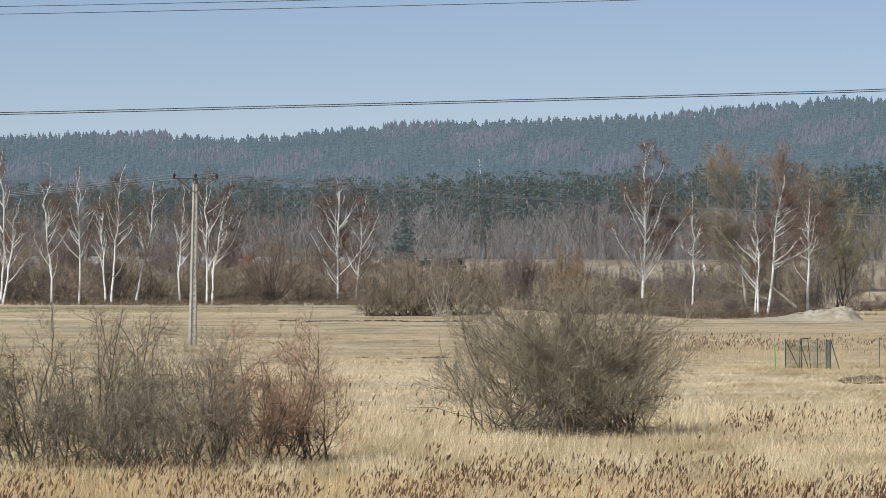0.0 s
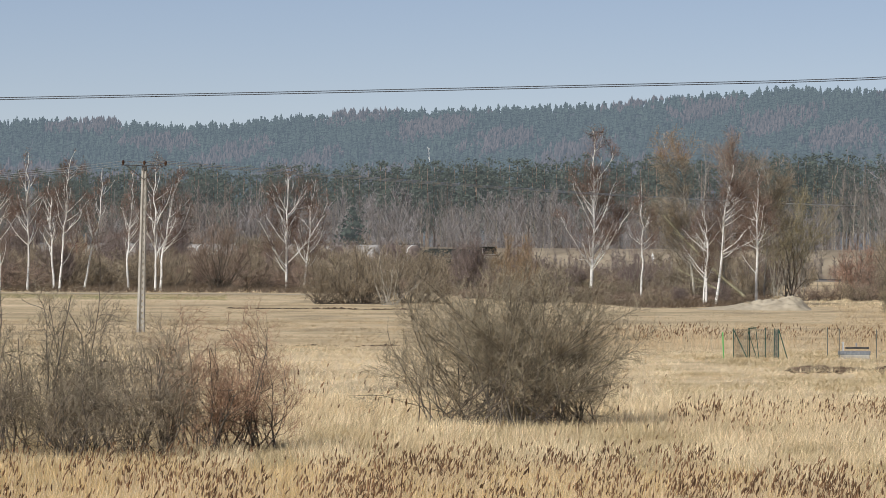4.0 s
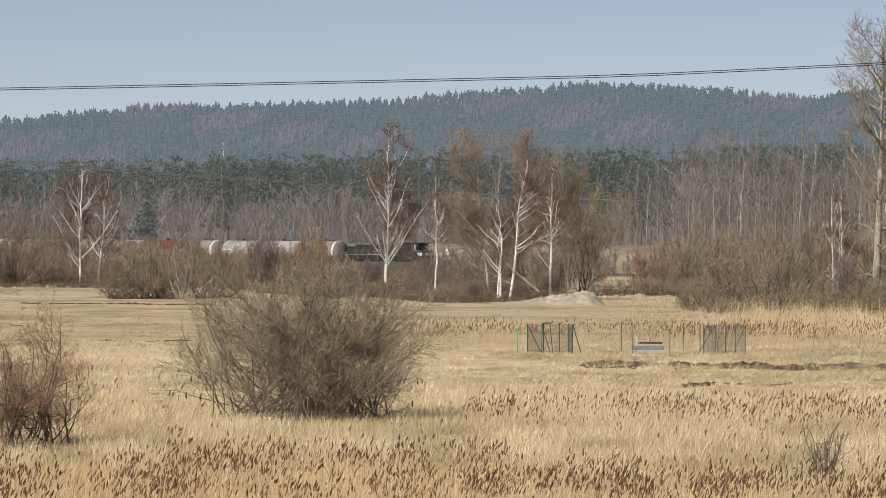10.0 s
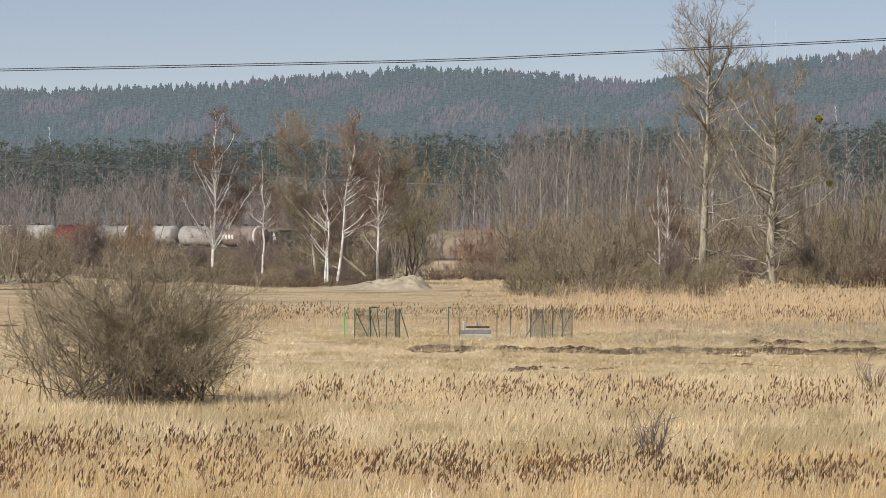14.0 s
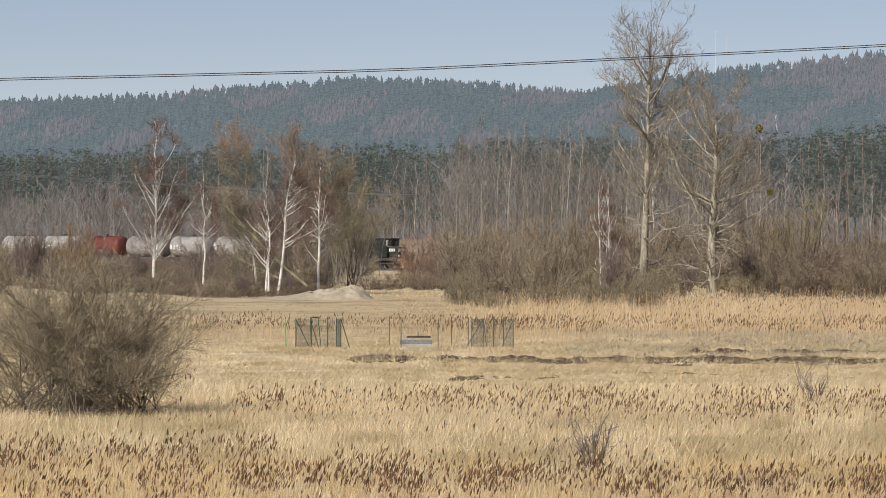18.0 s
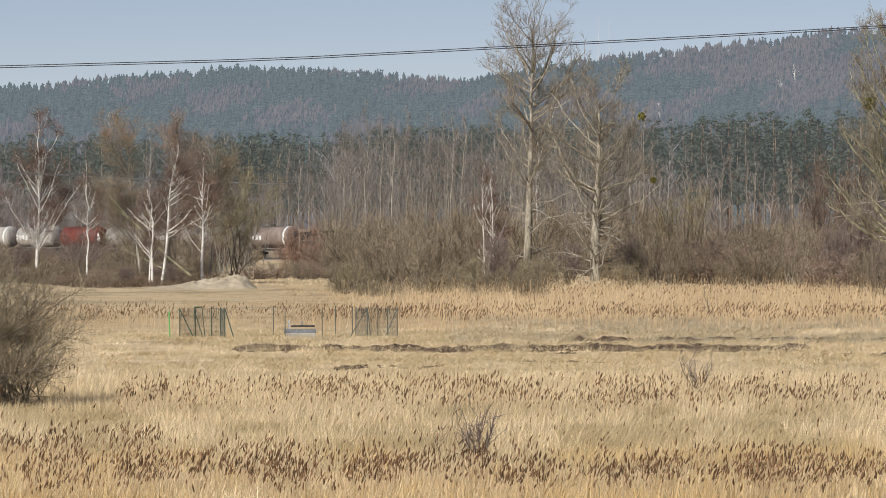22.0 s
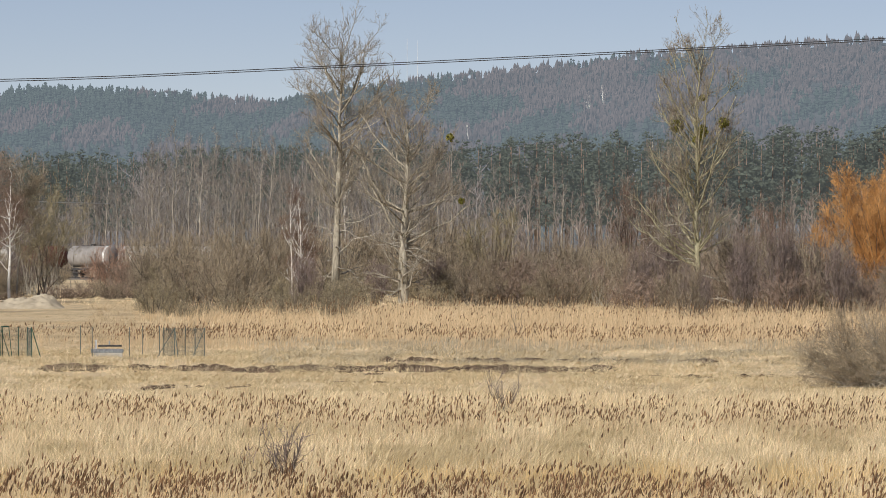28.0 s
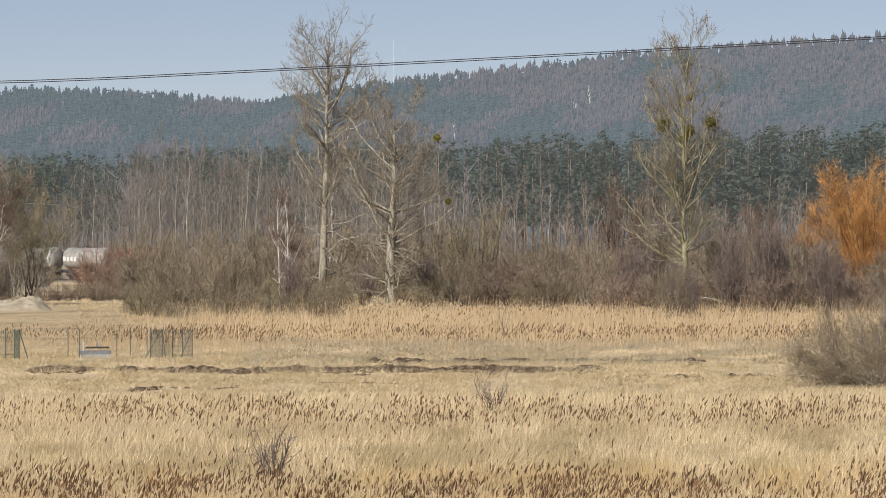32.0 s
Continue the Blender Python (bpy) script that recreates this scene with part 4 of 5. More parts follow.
# birches in the two groups further along
birch(-5.72, 545, 13.2, 0.15, 6.4, 24, 0.0, 0.22, drop=(0.9, 1.8), limb_r=0.075)
birch(-5.52, 552, 12.0, 0.12, 4.8, 18, 0.1, 0.25, drop=(0.9, 1.8), limb_r=0.065)
for az, d, h, w, lean in ((-9.52, 540, 16.2, 4.6, 0.02), (-9.50, 522, 11.0, 3.2, 0.16), (-8.95, 528, 14.2, 4.0, 0.0), (-8.64, 532, 14.3, 4.2, 0.03), (-8.34, 540, 12.0, 3.4, -0.03), (-8.28, 528, 14.6, 5.0, 0.12),
                          (-8.0, 545, 13.0, 3.0, 0.16), (-7.50, 540, 12.4, 3.6, 0.03), (-7.2, 530, 14.0, 4.6, 0.02), (-7.14, 534, 13.6, 4.8, 0.13)):
    birch(az, d, h, 0.135, w, 17, lean, 0.28, specs=BT_THIN, bend=0.07, limb_r=0.06, drop=(0.9, 2.0))
for az, d, h, lean in ((2.79, 462, 10.6, 0.0), (2.84, 464, 10.2, 0.02), (2.88, 461, 9.4, -0.02)):
    birch(az, d, h, 0.085, 3.8, 14, lean, 0.2, "slim white birch stem before the wood", specs=BT_THIN, limb_r=0.05, drop=(1.0, 1.6))
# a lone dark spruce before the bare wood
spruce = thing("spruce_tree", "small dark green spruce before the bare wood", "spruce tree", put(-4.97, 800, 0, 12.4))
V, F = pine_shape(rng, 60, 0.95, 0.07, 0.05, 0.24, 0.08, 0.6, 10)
# crown shares the pine belt's needles with their painted haze
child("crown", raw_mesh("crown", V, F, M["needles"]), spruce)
child("trunk", tube_mesh("trunk", [(np.array([[[0, 0, -0.01], [0, 0, 0.9]]]), np.array([[0.012, 0.003]]), 6)], M["pine_bark"]), spruce)

# poplars on the far side of the reeds
PT = [(2.2, 0.2, 0.72, 1.0, 2.8, 6, 0.1, 0.14, 0.019), (6.5, 0.15, 0.75, 0.5, 1.5, 4, 0.14, 0.14, 0.0145), (4, 0.25, 0.6, 0.25, 0.7, 3, 0.2, 0.12, 0.0125)]
PT_OPEN = [(2.4, 0.2, 0.68, 1.0, 2.6, 6, 0.14, 0.14, 0.019), (7, 0.15, 0.7, 0.5, 1.3, 4, 0.16, 0.14, 0.013), (3.5, 0.25, 0.6, 0.25, 0.65, 3, 0.2, 0.12, 0.0115)]
pt = dict(name="poplar_tree", category="poplar tree", group="poplars beyond the reeds")
tree(label="very tall bare poplar with pale straight trunk", m=put(3.27, 470), rng=np.random.default_rng(71), h=23.0, r=0.43, env=[(0.5, 0, 20.9, 6.6, 6.9), (0.1, 0, 15.4, 5.4, 4.4), (0, 0, 10.0, 2.4, 3.4)], limbs=60, specs=PT, bark=M["bark_poplar"], twig=M["twig_pale"],
     lean=0.02, bend=0.02, first=0.3, limb_r=0.12, drop=(0.5, 1.3), out=0.62, rise=0.38, wig=0.1, dead=14, slack=1.05, **pt)
tree(label="broad bare poplar with lichened trunk and long low limbs", m=put(4.05, 446), rng=np.random.default_rng(78), h=16.0, r=0.52, env=[(0.3, 0, 15.9, 5.3, 5.0), (-1.2, 0, 12.0, 5.0, 3.8), (1.8, 0, 11.6, 5.0, 3.6), (0.2, 0, 5.6, 3.6, 3.0)], limbs=48, specs=PT, bark=M["bark_poplar"], twig=M["twig_pale"],
     lean=0.02, bend=0.04, first=0.2, limb_r=0.14, drop=(0.4, 1.3), out=0.6, rise=0.36, wig=0.12, dead=36, slack=1.05, **pt)
tree(label="tall narrow bare poplar carrying balls of mistletoe", m=put(7.36, 385), rng=np.random.default_rng(73), h=19.0, r=0.29, env=[(0.3, 0, 18.3, 3.5, 5.2), (0.0, 0, 13.4, 4.5, 4.6), (-0.8, 0, 8.4, 4.8, 4.0)], limbs=64, specs=PT_OPEN, bark=M["bark_green"], limb_bark=M["bark_green"], twig=M["twig_pale"],
     lean=0.01, bend=0.03, first=0.2, limb_r=0.105, drop=(0.7, 1.8), out=0.6, rise=0.38, wig=0.09, dead=7, slack=1.08, **pt)
for az, z, r in ((7.13, 14.3, 0.56), (7.42, 13.9, 0.5), (7.66, 14.5, 0.45), (7.42, 16.4, 0.24), (7.36, 13.3, 0.36)):
    V, F = clump(rng, 160, 0.9)
    c = unit(rng.normal(0, 1, (160, 3))) * (r * rng.uniform(0.2, 0.95, 160) ** 0.5)[:, None]
    ob = new("mistletoe", raw_mesh("mistletoe", (V * 0.11 * rng.uniform(0.5, 1.2, (160, 1, 1)) + c[:, None, :]).reshape(-1, 3), F, M["mistletoe"]))
    ob.location = at(az, 385, z)
    tagged(ob, "ball of olive-green mistletoe in the poplar", "mistletoe", "mistletoe balls")
for az, z, r in ((4.57, 14.6, 0.4), (4.70, 9.0, 0.3)):
    V, F = clump(rng, 90, 0.9)
    c = unit(rng.normal(0, 1, (90, 3))) * (r * rng.uniform(0.2, 0.95, 90) ** 0.5)[:, None]
    ob = new("mistletoe", raw_mesh("mistletoe", (V * 0.10 * rng.uniform(0.5, 1.2, (90, 1, 1)) + c[:, None, :]).reshape(-1, 3), F, M["mistletoe"]))
    ob.location = at(az, 446, z)
    tagged(ob, "small tuft of olive-green mistletoe in the poplar", "mistletoe", "mistletoe balls")
GW = [(5, 0.45, 0.64, 0.8, 2.0, 4, 0.1, 0.14, 0.014), (10, 0.1, 0.7, 0.5, 1.3, 4, 0.1, 0.14, 0.0118)]
bush("golden_willow", "broad willow with glowing orange bare twigs", put(9.62, 402), rng, M["bark_dark"], M["twig_orange"], 19.0, 13.6, 210, GW, r=0.05, base=0.06, low=0.5, core=0.4, skin=0.86, category="willow tree", slack=1.0)

# shrubs: a few kinds, repeated along the tree line
rng = np.random.default_rng(31)
SH = [(5, 0.25, 0.75, 0.6, 1.3, 4, 0.05, 0.15, 0.016), (11, 0.12, 0.8, 0.35, 0.9, 3, 0.04, 0.15, 0.0125)]
SH_DENSE = [(5, 0.25, 0.7, 0.6, 1.3, 4, 0.07, 0.14, 0.014), (13, 0.12, 0.75, 0.3, 0.8, 3, 0.06, 0.14, 0.0105)]
SH_OPEN = [(3.5, 0.25, 0.55, 0.6, 1.4, 4, 0.08, 0.15, 0.022), (7, 0.2, 0.6, 0.4, 0.9, 3, 0.06, 0.15, 0.013)]
KINDS = dict(brown=("twig", 6.4, 4.6, 40, SH, 0.42, "leafless grey-brown shrub in the hedge"), russet=("twig_red", 6.0, 4.4, 40, SH, 0.42, "leafless russet shrub in the hedge"),
             green=("twig_green", 6.0, 4.8, 40, SH, 0.42, "leafless greenish-brown shrub in the hedge"), purple=("twig_purple", 4.4, 5.6, 44, SH, 0.5, "upright dark purple-brown shrub"),
             yellow=("twig_yellow", 5.4, 4.8, 36, SH, 0.5, "shrub with yellowish budding twigs"), grey=("twig", 5.6, 5.8, 16, SH_OPEN, 0.6, "tall open grey shrub with pale stems"),
             tan=("twig_tan", 6.6, 4.6, 60, SH_DENSE, 0.36, "dense dome of fine tan-olive twigs"))
first = {}


def shrub(key, az, d, s=1.0, sz=None, turn=None):
    m = put(az, d, rng.uniform(0, 360) if turn is None else turn, s, sz)
    if key in first:
        return copy_thing(first[key], m)
    mat, w, h, stems, specs, low, label = KINDS[key]
    first[key] = bush("shrub", label, m, rng, M["bark"] if key == "grey" else M["bark_dark"], M[mat], w, h, stems, specs, "shrubs along the tree line", r=0.045, base=0.14, low=low, wig=0.09)
    return first[key]


# the lone shrubs that stand out
shrub("grey", -4.55, 424, 1.0, 1.0)
for az, d, s, z in ((-4.72, 440, 1.0, 1.2), (-5.0, 434, 1.0, 1.1), (-5.3, 432, 0.8, 0.85), (-4.85, 432, 0.95, 1.0), (-4.3, 438, 0.9, 1.05), (-4.1, 446, 0.8, 0.8)):
    shrub("brown", az, d, s, z)
shrub("purple", -3.62, 520, 0.85, 1.12)
shrub("purple", -3.75, 530, 0.7, 0.9)
shrub("yellow", -3.22, 520, 0.8, 1.3)
shrub("yellow", -3.0, 530, 0.7, 1.0)


# belt between meadow and railway
def hedge(a0, a1, step, d0, d1, kinds_, s0, s1, z0, z1):
    for a in np.arange(a0, a1, step):
        shrub(rng.choice(kinds_), a + rng.uniform(-0.5, 0.5) * step, rng.uniform(d0, d1), rng.uniform(s0, s1), rng.uniform(z0, z1))


hedge(-10.6, -5.2, 0.11, 545, 640, ["brown", "russet", "brown", "purple"], 0.9, 1.3, 0.65, 1.0)
hedge(-10.6, -5.6, 0.13, 650, 730, ["brown", "russet", "purple", "brown"], 1.0, 1.4, 1.0, 1.4)
hedge(-5.6, -3.0, 0.16, 650, 720, ["brown", "russet", "purple", "brown"], 0.9, 1.2, 0.7, 1.0)
hedge(-5.2, -3.2, 0.18, 560, 640, ["brown", "russet", "brown", "green"], 0.7, 1.0, 0.5, 0.85)
hedge(-4.2, -0.9, 0.13, 540, 620, ["brown", "russet", "purple", "green"], 0.7, 1.0, 0.4, 0.62)
hedge(-3.2, 0.2, 0.16, 620, 650, ["brown", "purple", "brown"], 0.8, 1.1, 0.4, 0.6)
hedge(-1.9, -0.6, 0.2, 425, 455, ["brown", "purple", "brown", "russet"], 0.3, 0.55, 0.2, 0.36)
hedge(-3.6, -0.5, 0.2, 466, 500, ["brown", "purple", "brown", "russet"], 0.4, 0.7, 0.22, 0.42)
hedge(-1.7, -0.1, 0.25, 505, 550, ["brown", "russet", "purple"], 0.5, 0.8, 0.3, 0.48)
hedge(0.2, 1.05, 0.16, 470, 482, ["russet", "brown"], 0.45, 0.6, 0.35, 0.55)
hedge(1.05, 1.9, 0.15, 475, 520, ["russet", "brown", "green"], 0.7, 0.95, 0.9, 1.25)
hedge(1.1, 2.4, 0.13, 520, 560, ["brown", "russet", "green"], 0.75, 1.0, 1.1, 1.4)
shrub("grey", 6.28, 424, 0.75, 0.78)
hedge(1.3, 2.0, 0.24, 356, 384, ["tan", "tan", "green"], 0.55, 0.75, 0.5, 0.7)
hedge(2.0, 3.6, 0.24, 352, 384, ["tan", "tan", "tan", "green"], 0.6, 0.85, 0.65, 0.95)
hedge(1.4, 3.7, 0.17, 395, 430, ["tan", "brown", "green"], 0.8, 1.1, 0.9, 1.25)
hedge(4.55, 7.2, 0.24, 405, 440, ["tan", "brown", "tan"], 0.7, 1.0, 0.75, 1.1)
hedge(8.9, 10.8, 0.3, 366, 376, ["tan", "russet", "russet"], 0.6, 0.85, 0.6, 0.85)
for az, d, s, z in ((7.9, 380, 0.8, 1.05), (8.3, 378, 0.9, 1.2), (8.62, 380, 0.8, 1.0), (9.0, 372, 0.8, 0.95), (7.0, 398, 0.9, 1.15), (6.75, 402, 0.8, 0.9), (4.42, 456, 0.8, 0.7), (3.75, 456, 0.8, 0.65), (2.95, 398, 0.8, 0.8)):
    shrub("purple", az, d, s, z)
shrub("brown", 7.26, 357, 0.5, 0.85)
shrub("purple", 7.42, 362, 0.5, 0.55)
shrub("purple", 7.3, 374, 0.7, 0.65)
shrub("brown", 7.15, 378, 0.7, 0.7)
hedge(1.0, 4.6, 0.13, 470, 540, ["green", "brown", "tan"], 0.9, 1.25, 1.2, 1.7)
hedge(4.4, 10.6, 0.16, 430, 470, ["green", "brown", "tan", "russet"], 0.9, 1.25, 0.95, 1.3)
hedge(4.2, 7.0, 0.24, 500, 560, ["green", "russet", "brown"], 1.0, 1.3, 1.1, 1.5)
hedge(6.8, 8.0, 0.2, 392, 412, ["brown", "tan", "russet"], 0.7, 0.95, 0.8, 1.1)
hedge(8.4, 10.8, 0.2, 374, 386, ["brown", "tan", "russet", "russet"], 0.75, 1.0, 0.9, 1.3)

# leafless woods behind the railway
rng = np.random.default_rng(47)
stand = []
ST = [(3.4, 0.2, 0.6, 0.7, 1.7, 4, 0.12, 0.14, 0.018), (7, 0.15, 0.65, 0.4, 1.1, 3, 0.08, 0.14, 0.0135)]
for i, (bk, tw, w) in enumerate((("bark_pale", "wood_grey", 3.2), ("bark_pale", "wood_brown", 3.8), ("bark_pale", "wood_grey", 4.4), ("birch", "birch_twig", 3.4))):
    stand.append(tree("alder_tree" if i < 3 else "birch_tree", ["slim bare alder with pale grey trunk", "slim bare alder with purplish twigs", "slim bare aspen with greenish twigs", "slim white birch in the bare wood"][i], "tree",
                      put((-1, 1.2, 2.2, 3.4)[i], 780 + 8 * i), rng, 20.5, 0.16, [(0, 0, 16.5, w / 2, 5.2), (0, 0, 10.5, w * 0.36, 5.0)], 24, ST, M[bk], M[tw], M[bk], "trees of the bare wood", drop=(1.0, 2.2), limb_r=0.05, first=0.3, split=False, bend=0.03))


def wood(n, a0, a1, d0, d1, s0, s1, pick=(0, 1, 2)):
    for i in range(n):
        a = a0 + (a1 - a0) * (i + rng.uniform(0, 1)) / n
        s = rng.uniform(s0, s1)
        copy_thing(stand[rng.choice(pick)], put(a, rng.uniform(d0, d1), rng.uniform(0, 360), s * 1.05, s))


wood(96, 1.1, 4.6, 765, 850, 0.62, 1.14, (0, 1, 2, 2, 0, 1))
wood(20, 0.3, 1.15, 790, 860, 0.6, 0.82, (0, 2, 0))
wood(22, 4.6, 7.2, 780, 860, 0.5, 0.85)
wood(26, 7.2, 10.8, 780, 880, 0.5, 0.8, (0, 1))
wood(84, -6.0, 0.3, 850, 920, 0.5, 0.72, (0, 0, 2))
wood(32, -10.6, -6.0, 875, 930, 0.5, 0.75, (1, 1, 0))


# ------------------------------------------------------------------ railway
RAIL_Z = 0.35
LINE_S = np.arange(-330.0, 200.0, 0.5)
_turn = np.radians(np.clip(40.85 - 0.065 * LINE_S, 25, 52))
LINE_X, LINE_Y = np.cumsum(np.cos(_turn)) * 0.5, -np.cumsum(np.sin(_turn)) * 0.5
_zero = int(np.searchsorted(LINE_S, 0.0))
LINE_X, LINE_Y = LINE_X - LINE_X[_zero] - 6.0, LINE_Y - LINE_Y[_zero] + 715.0


def line_at(s):
    """The place on the gently curving railway line at s metres along it."""
    return Vector((float(np.interp(s, LINE_S, LINE_X)), float(np.interp(s, LINE_S, LINE_Y)), 0.0))


def on_track(s, length=1.0, z=0.0):
    """The pose of a vehicle whose front is at s; its ends both stand on the line."""
    a, b = line_at(s), line_at(s - length)
    return Matrix.Translation(a + Vector((0, 0, z))) @ Matrix.Rotation(math.atan2((a - b).y, (a - b).x), 4, "Z")


def strip(profile, s0, s1, step=6.0):
    """A closed profile swept along the line."""
    bm = bmesh.new()
    rings = []
    for s in np.arange(s0, s1 + 0.1, step):
        m = on_track(s)
        rings.append([bm.verts.new(m @ Vector((0, y, z))) for y, z in profile])
    n = len(profile)
    for a, b in zip(rings, rings[1:]):
        for k in range(n):
            bm.faces.new((a[k], a[(k + 1) % n], b[(k + 1) % n], b[k]))
    return bm


track = thing("railway_track", "railway track on a low ballast bed", "railway track", None, kind="structure")
part("ballast", strip([(-2.6, -0.05), (-1.6, 0.16), (1.6, 0.16), (2.6, -0.05)], -320, 195), M["ballast"], track)
for y in (-0.75, 0.75):
    part("rail", strip([(y - 0.035, 0.12), (y - 0.035, RAIL_Z), (y + 0.035, RAIL_Z), (y + 0.035, 0.12)], -320, 195), M["dark_steel"], track)


bank = part("grass_bank", strip([(14, -0.1), (19, 1.2), (24, 2.9), (29, 3.8), (38, 4.3), (48, 3.0), (62, -0.1)], -320, 30), M["bank_grass"], None)
tagged(bank, "long bank of pale dry grass behind the railway", "bank", kind="structure")
rng = np.random.default_rng(53)
for label, n, o0, o1, h0, h1, mat in (("brown leafless undergrowth at the foot of the bank", 700, 5, 18, 1.8, 4.2, "wood_brown"), ("brown leafless scrub scattered on the bank", 240, 17, 34, 0.8, 2.2, "wood_brown"), ("grey leafless scrub on the bank", 170, 26, 46, 2.0, 5.5, "wood_grey")):
    sp = rng.uniform(-318, 28, n)
    off = rng.uniform(o0, o1, n)
    lift = np.interp(off, [14, 19, 24, 29, 38, 48], [-0.1, 1.2, 2.9, 3.8, 4.3, 3.0]) - 0.1
    q = np.array([(on_track(a) @ Vector((0, b, c)))[:] for a, b, c in zip(sp, off, lift)])
    sh = [bare_shape(rng, 40, 0.009) for _ in range(6)]
    hh = rng.uniform(h0, h1, n)
    spread_stuff("bank_scrub", label, "scrub", [v[0] for v in sh], [v[1] for v in sh], q, rng.uniform(0, 6.28, n), hh * rng.uniform(1.0, 1.7, n), hh, M[mat])


def wheelset(parent, x, r=0.46):
    w = part("wheelset", merge(rod((x, -0.82, r), (x, -0.70, r), r, 18), rod((x, 0.70, r), (x, 0.82, r), r, 18), rod((x, -0.7, r), (x, 0.7, r), 0.08, 8)), M["dark_steel"], parent)
    return w


def tank_wagon(name, label, length, mat, ring=True, dia=2.95, marks=True, cap=None):
    """A two-axled tank wagon; its front end is at x = 0 and the rest behind it. z = 0 is the rail's top."""
    ob = thing(name, label, "tank wagon", None, "wagons of the freight train")
    x0, x1 = -0.62, -length + 0.62
    zc, r = 1.35 + dia / 2, dia / 2
    bm = bmesh.new()
    rings = []
    n = 28
    stations = [(x0 + 0.02, 0.05), (x0 - 0.06, 0.45), (x0 - 0.18, 0.72), (x0 - 0.36, 0.92), (x0 - 0.6, 1.0), ((x0 + x1) / 2, 1.0), (x1 + 0.6, 1.0), (x1 + 0.36, 0.92), (x1 + 0.18, 0.72), (x1 + 0.06, 0.45), (x1 - 0.02, 0.05)]
    for x, f in stations:
        rings.append([bm.verts.new((x, r * f * math.cos(a), zc + r * f * math.sin(a))) for a in (2 * math.pi * i / n for i in range(n))])
    for a, b in zip(rings, rings[1:]):
        for i in range(n):
            fc = bm.faces.new((a[i], b[i], b[(i + 1) % n], a[(i + 1) % n]))
            fc.smooth = True
    bm.faces.new(rings[0]), bm.faces.new(rings[-1][::-1])
    part("tank", bm, M[mat], ob)
    hoops = []
    # white hoop paints in the sunlit edge of the tank's end flange
    for x in [x0 - 0.9] if ring else []:
        bm = bmesh.new()
        pr = []
        for dx, rr in ((-0.16, r + 0.0), (-0.16, r + 0.04), (0.16, r + 0.04), (0.16, r + 0.0)):
            pr.append([bm.verts.new((x + dx, rr * math.cos(a), zc + rr * math.sin(a))) for a in (2 * math.pi * i / n for i in range(n))])
        for a, b in zip(pr, pr[1:]):
            for i in range(n):
                bm.faces.new((a[i], a[(i + 1) % n], b[(i + 1) % n], b[i]))
        part("hoop", bm, M["white_paint"], ob, "hoop round the tank's end, whitened like a sunlit flange")
    part("underframe", merge(box(length - 1.3, 2.2, 0.28, (-length / 2, 0, 1.12)), box(0.2, 2.6, 0.4, (-0.65, 0, 1.1)), box(0.2, 2.6, 0.4, (-length + 0.65, 0, 1.1))), M["dark_steel"], ob)
    part("walkway", merge(box(min(3.4, length * 0.4), 0.7, 0.05, (-length / 2, 0, zc + r + 0.06)), rod((-length / 2, 0, zc + r - 0.1), (-length / 2, 0, zc + r + 0.28), 0.32, 14)), M["dark_steel"], ob)
    part("ladder", merge(*[rod((-length / 2 + dx, -r - 0.12, 1.2), (-length / 2 + dx, -0.4, zc + r + 0.1), 0.025, 5) for dx in (-0.2, 0.2)],
                         *[rod((-length / 2 - 0.2, -r - 0.12 + f * (r - 0.28), 1.2 + f * (zc + r - 1.1)), (-length / 2 + 0.2, -r - 0.12 + f * (r - 0.28), 1.2 + f * (zc + r - 1.1)), 0.02, 5) for f in (0.1, 0.25, 0.4, 0.55, 0.7, 0.85)]), M["steel"], ob)
    for sx in (-2.0, -length + 2.0):
        wheelset(ob, sx, 0.5)
        part("axle_guard", merge(box(1.5, 0.12, 0.28, (sx, -0.98, 0.62), bevel=0.04), box(1.5, 0.12, 0.28, (sx, 0.98, 0.62), bevel=0.04), box(0.3, 0.14, 0.6, (sx, -0.98, 0.85)), box(0.3, 0.14, 0.6, (sx, 0.98, 0.85))), M["dark_steel"], ob)
    for x in (-0.55, -length + 0.55):
        sgn = 1 if x > -1 else -1
        for y in (-0.87, 0.87):
            part("buffer", merge(rod((x, y, 1.05), (x + sgn * 0.45, y, 1.05), 0.1, 10), rod((x + sgn * 0.45, y, 1.05), (x + sgn * 0.52, y, 1.05), 0.24, 12)), M["dark_steel"], ob)
    if marks:
        bars = [box(0.42, 0.03, 0.62, (-length + 1.4 + 0.62 * i, -r - 0.005, zc - 0.05 - 0.06 * (i % 2)), bevel=0.01) for i in range(4)]
        part("marking", merge(*bars), M["white_paint"], ob, "white painted marking on the tank's flank")
    return ob


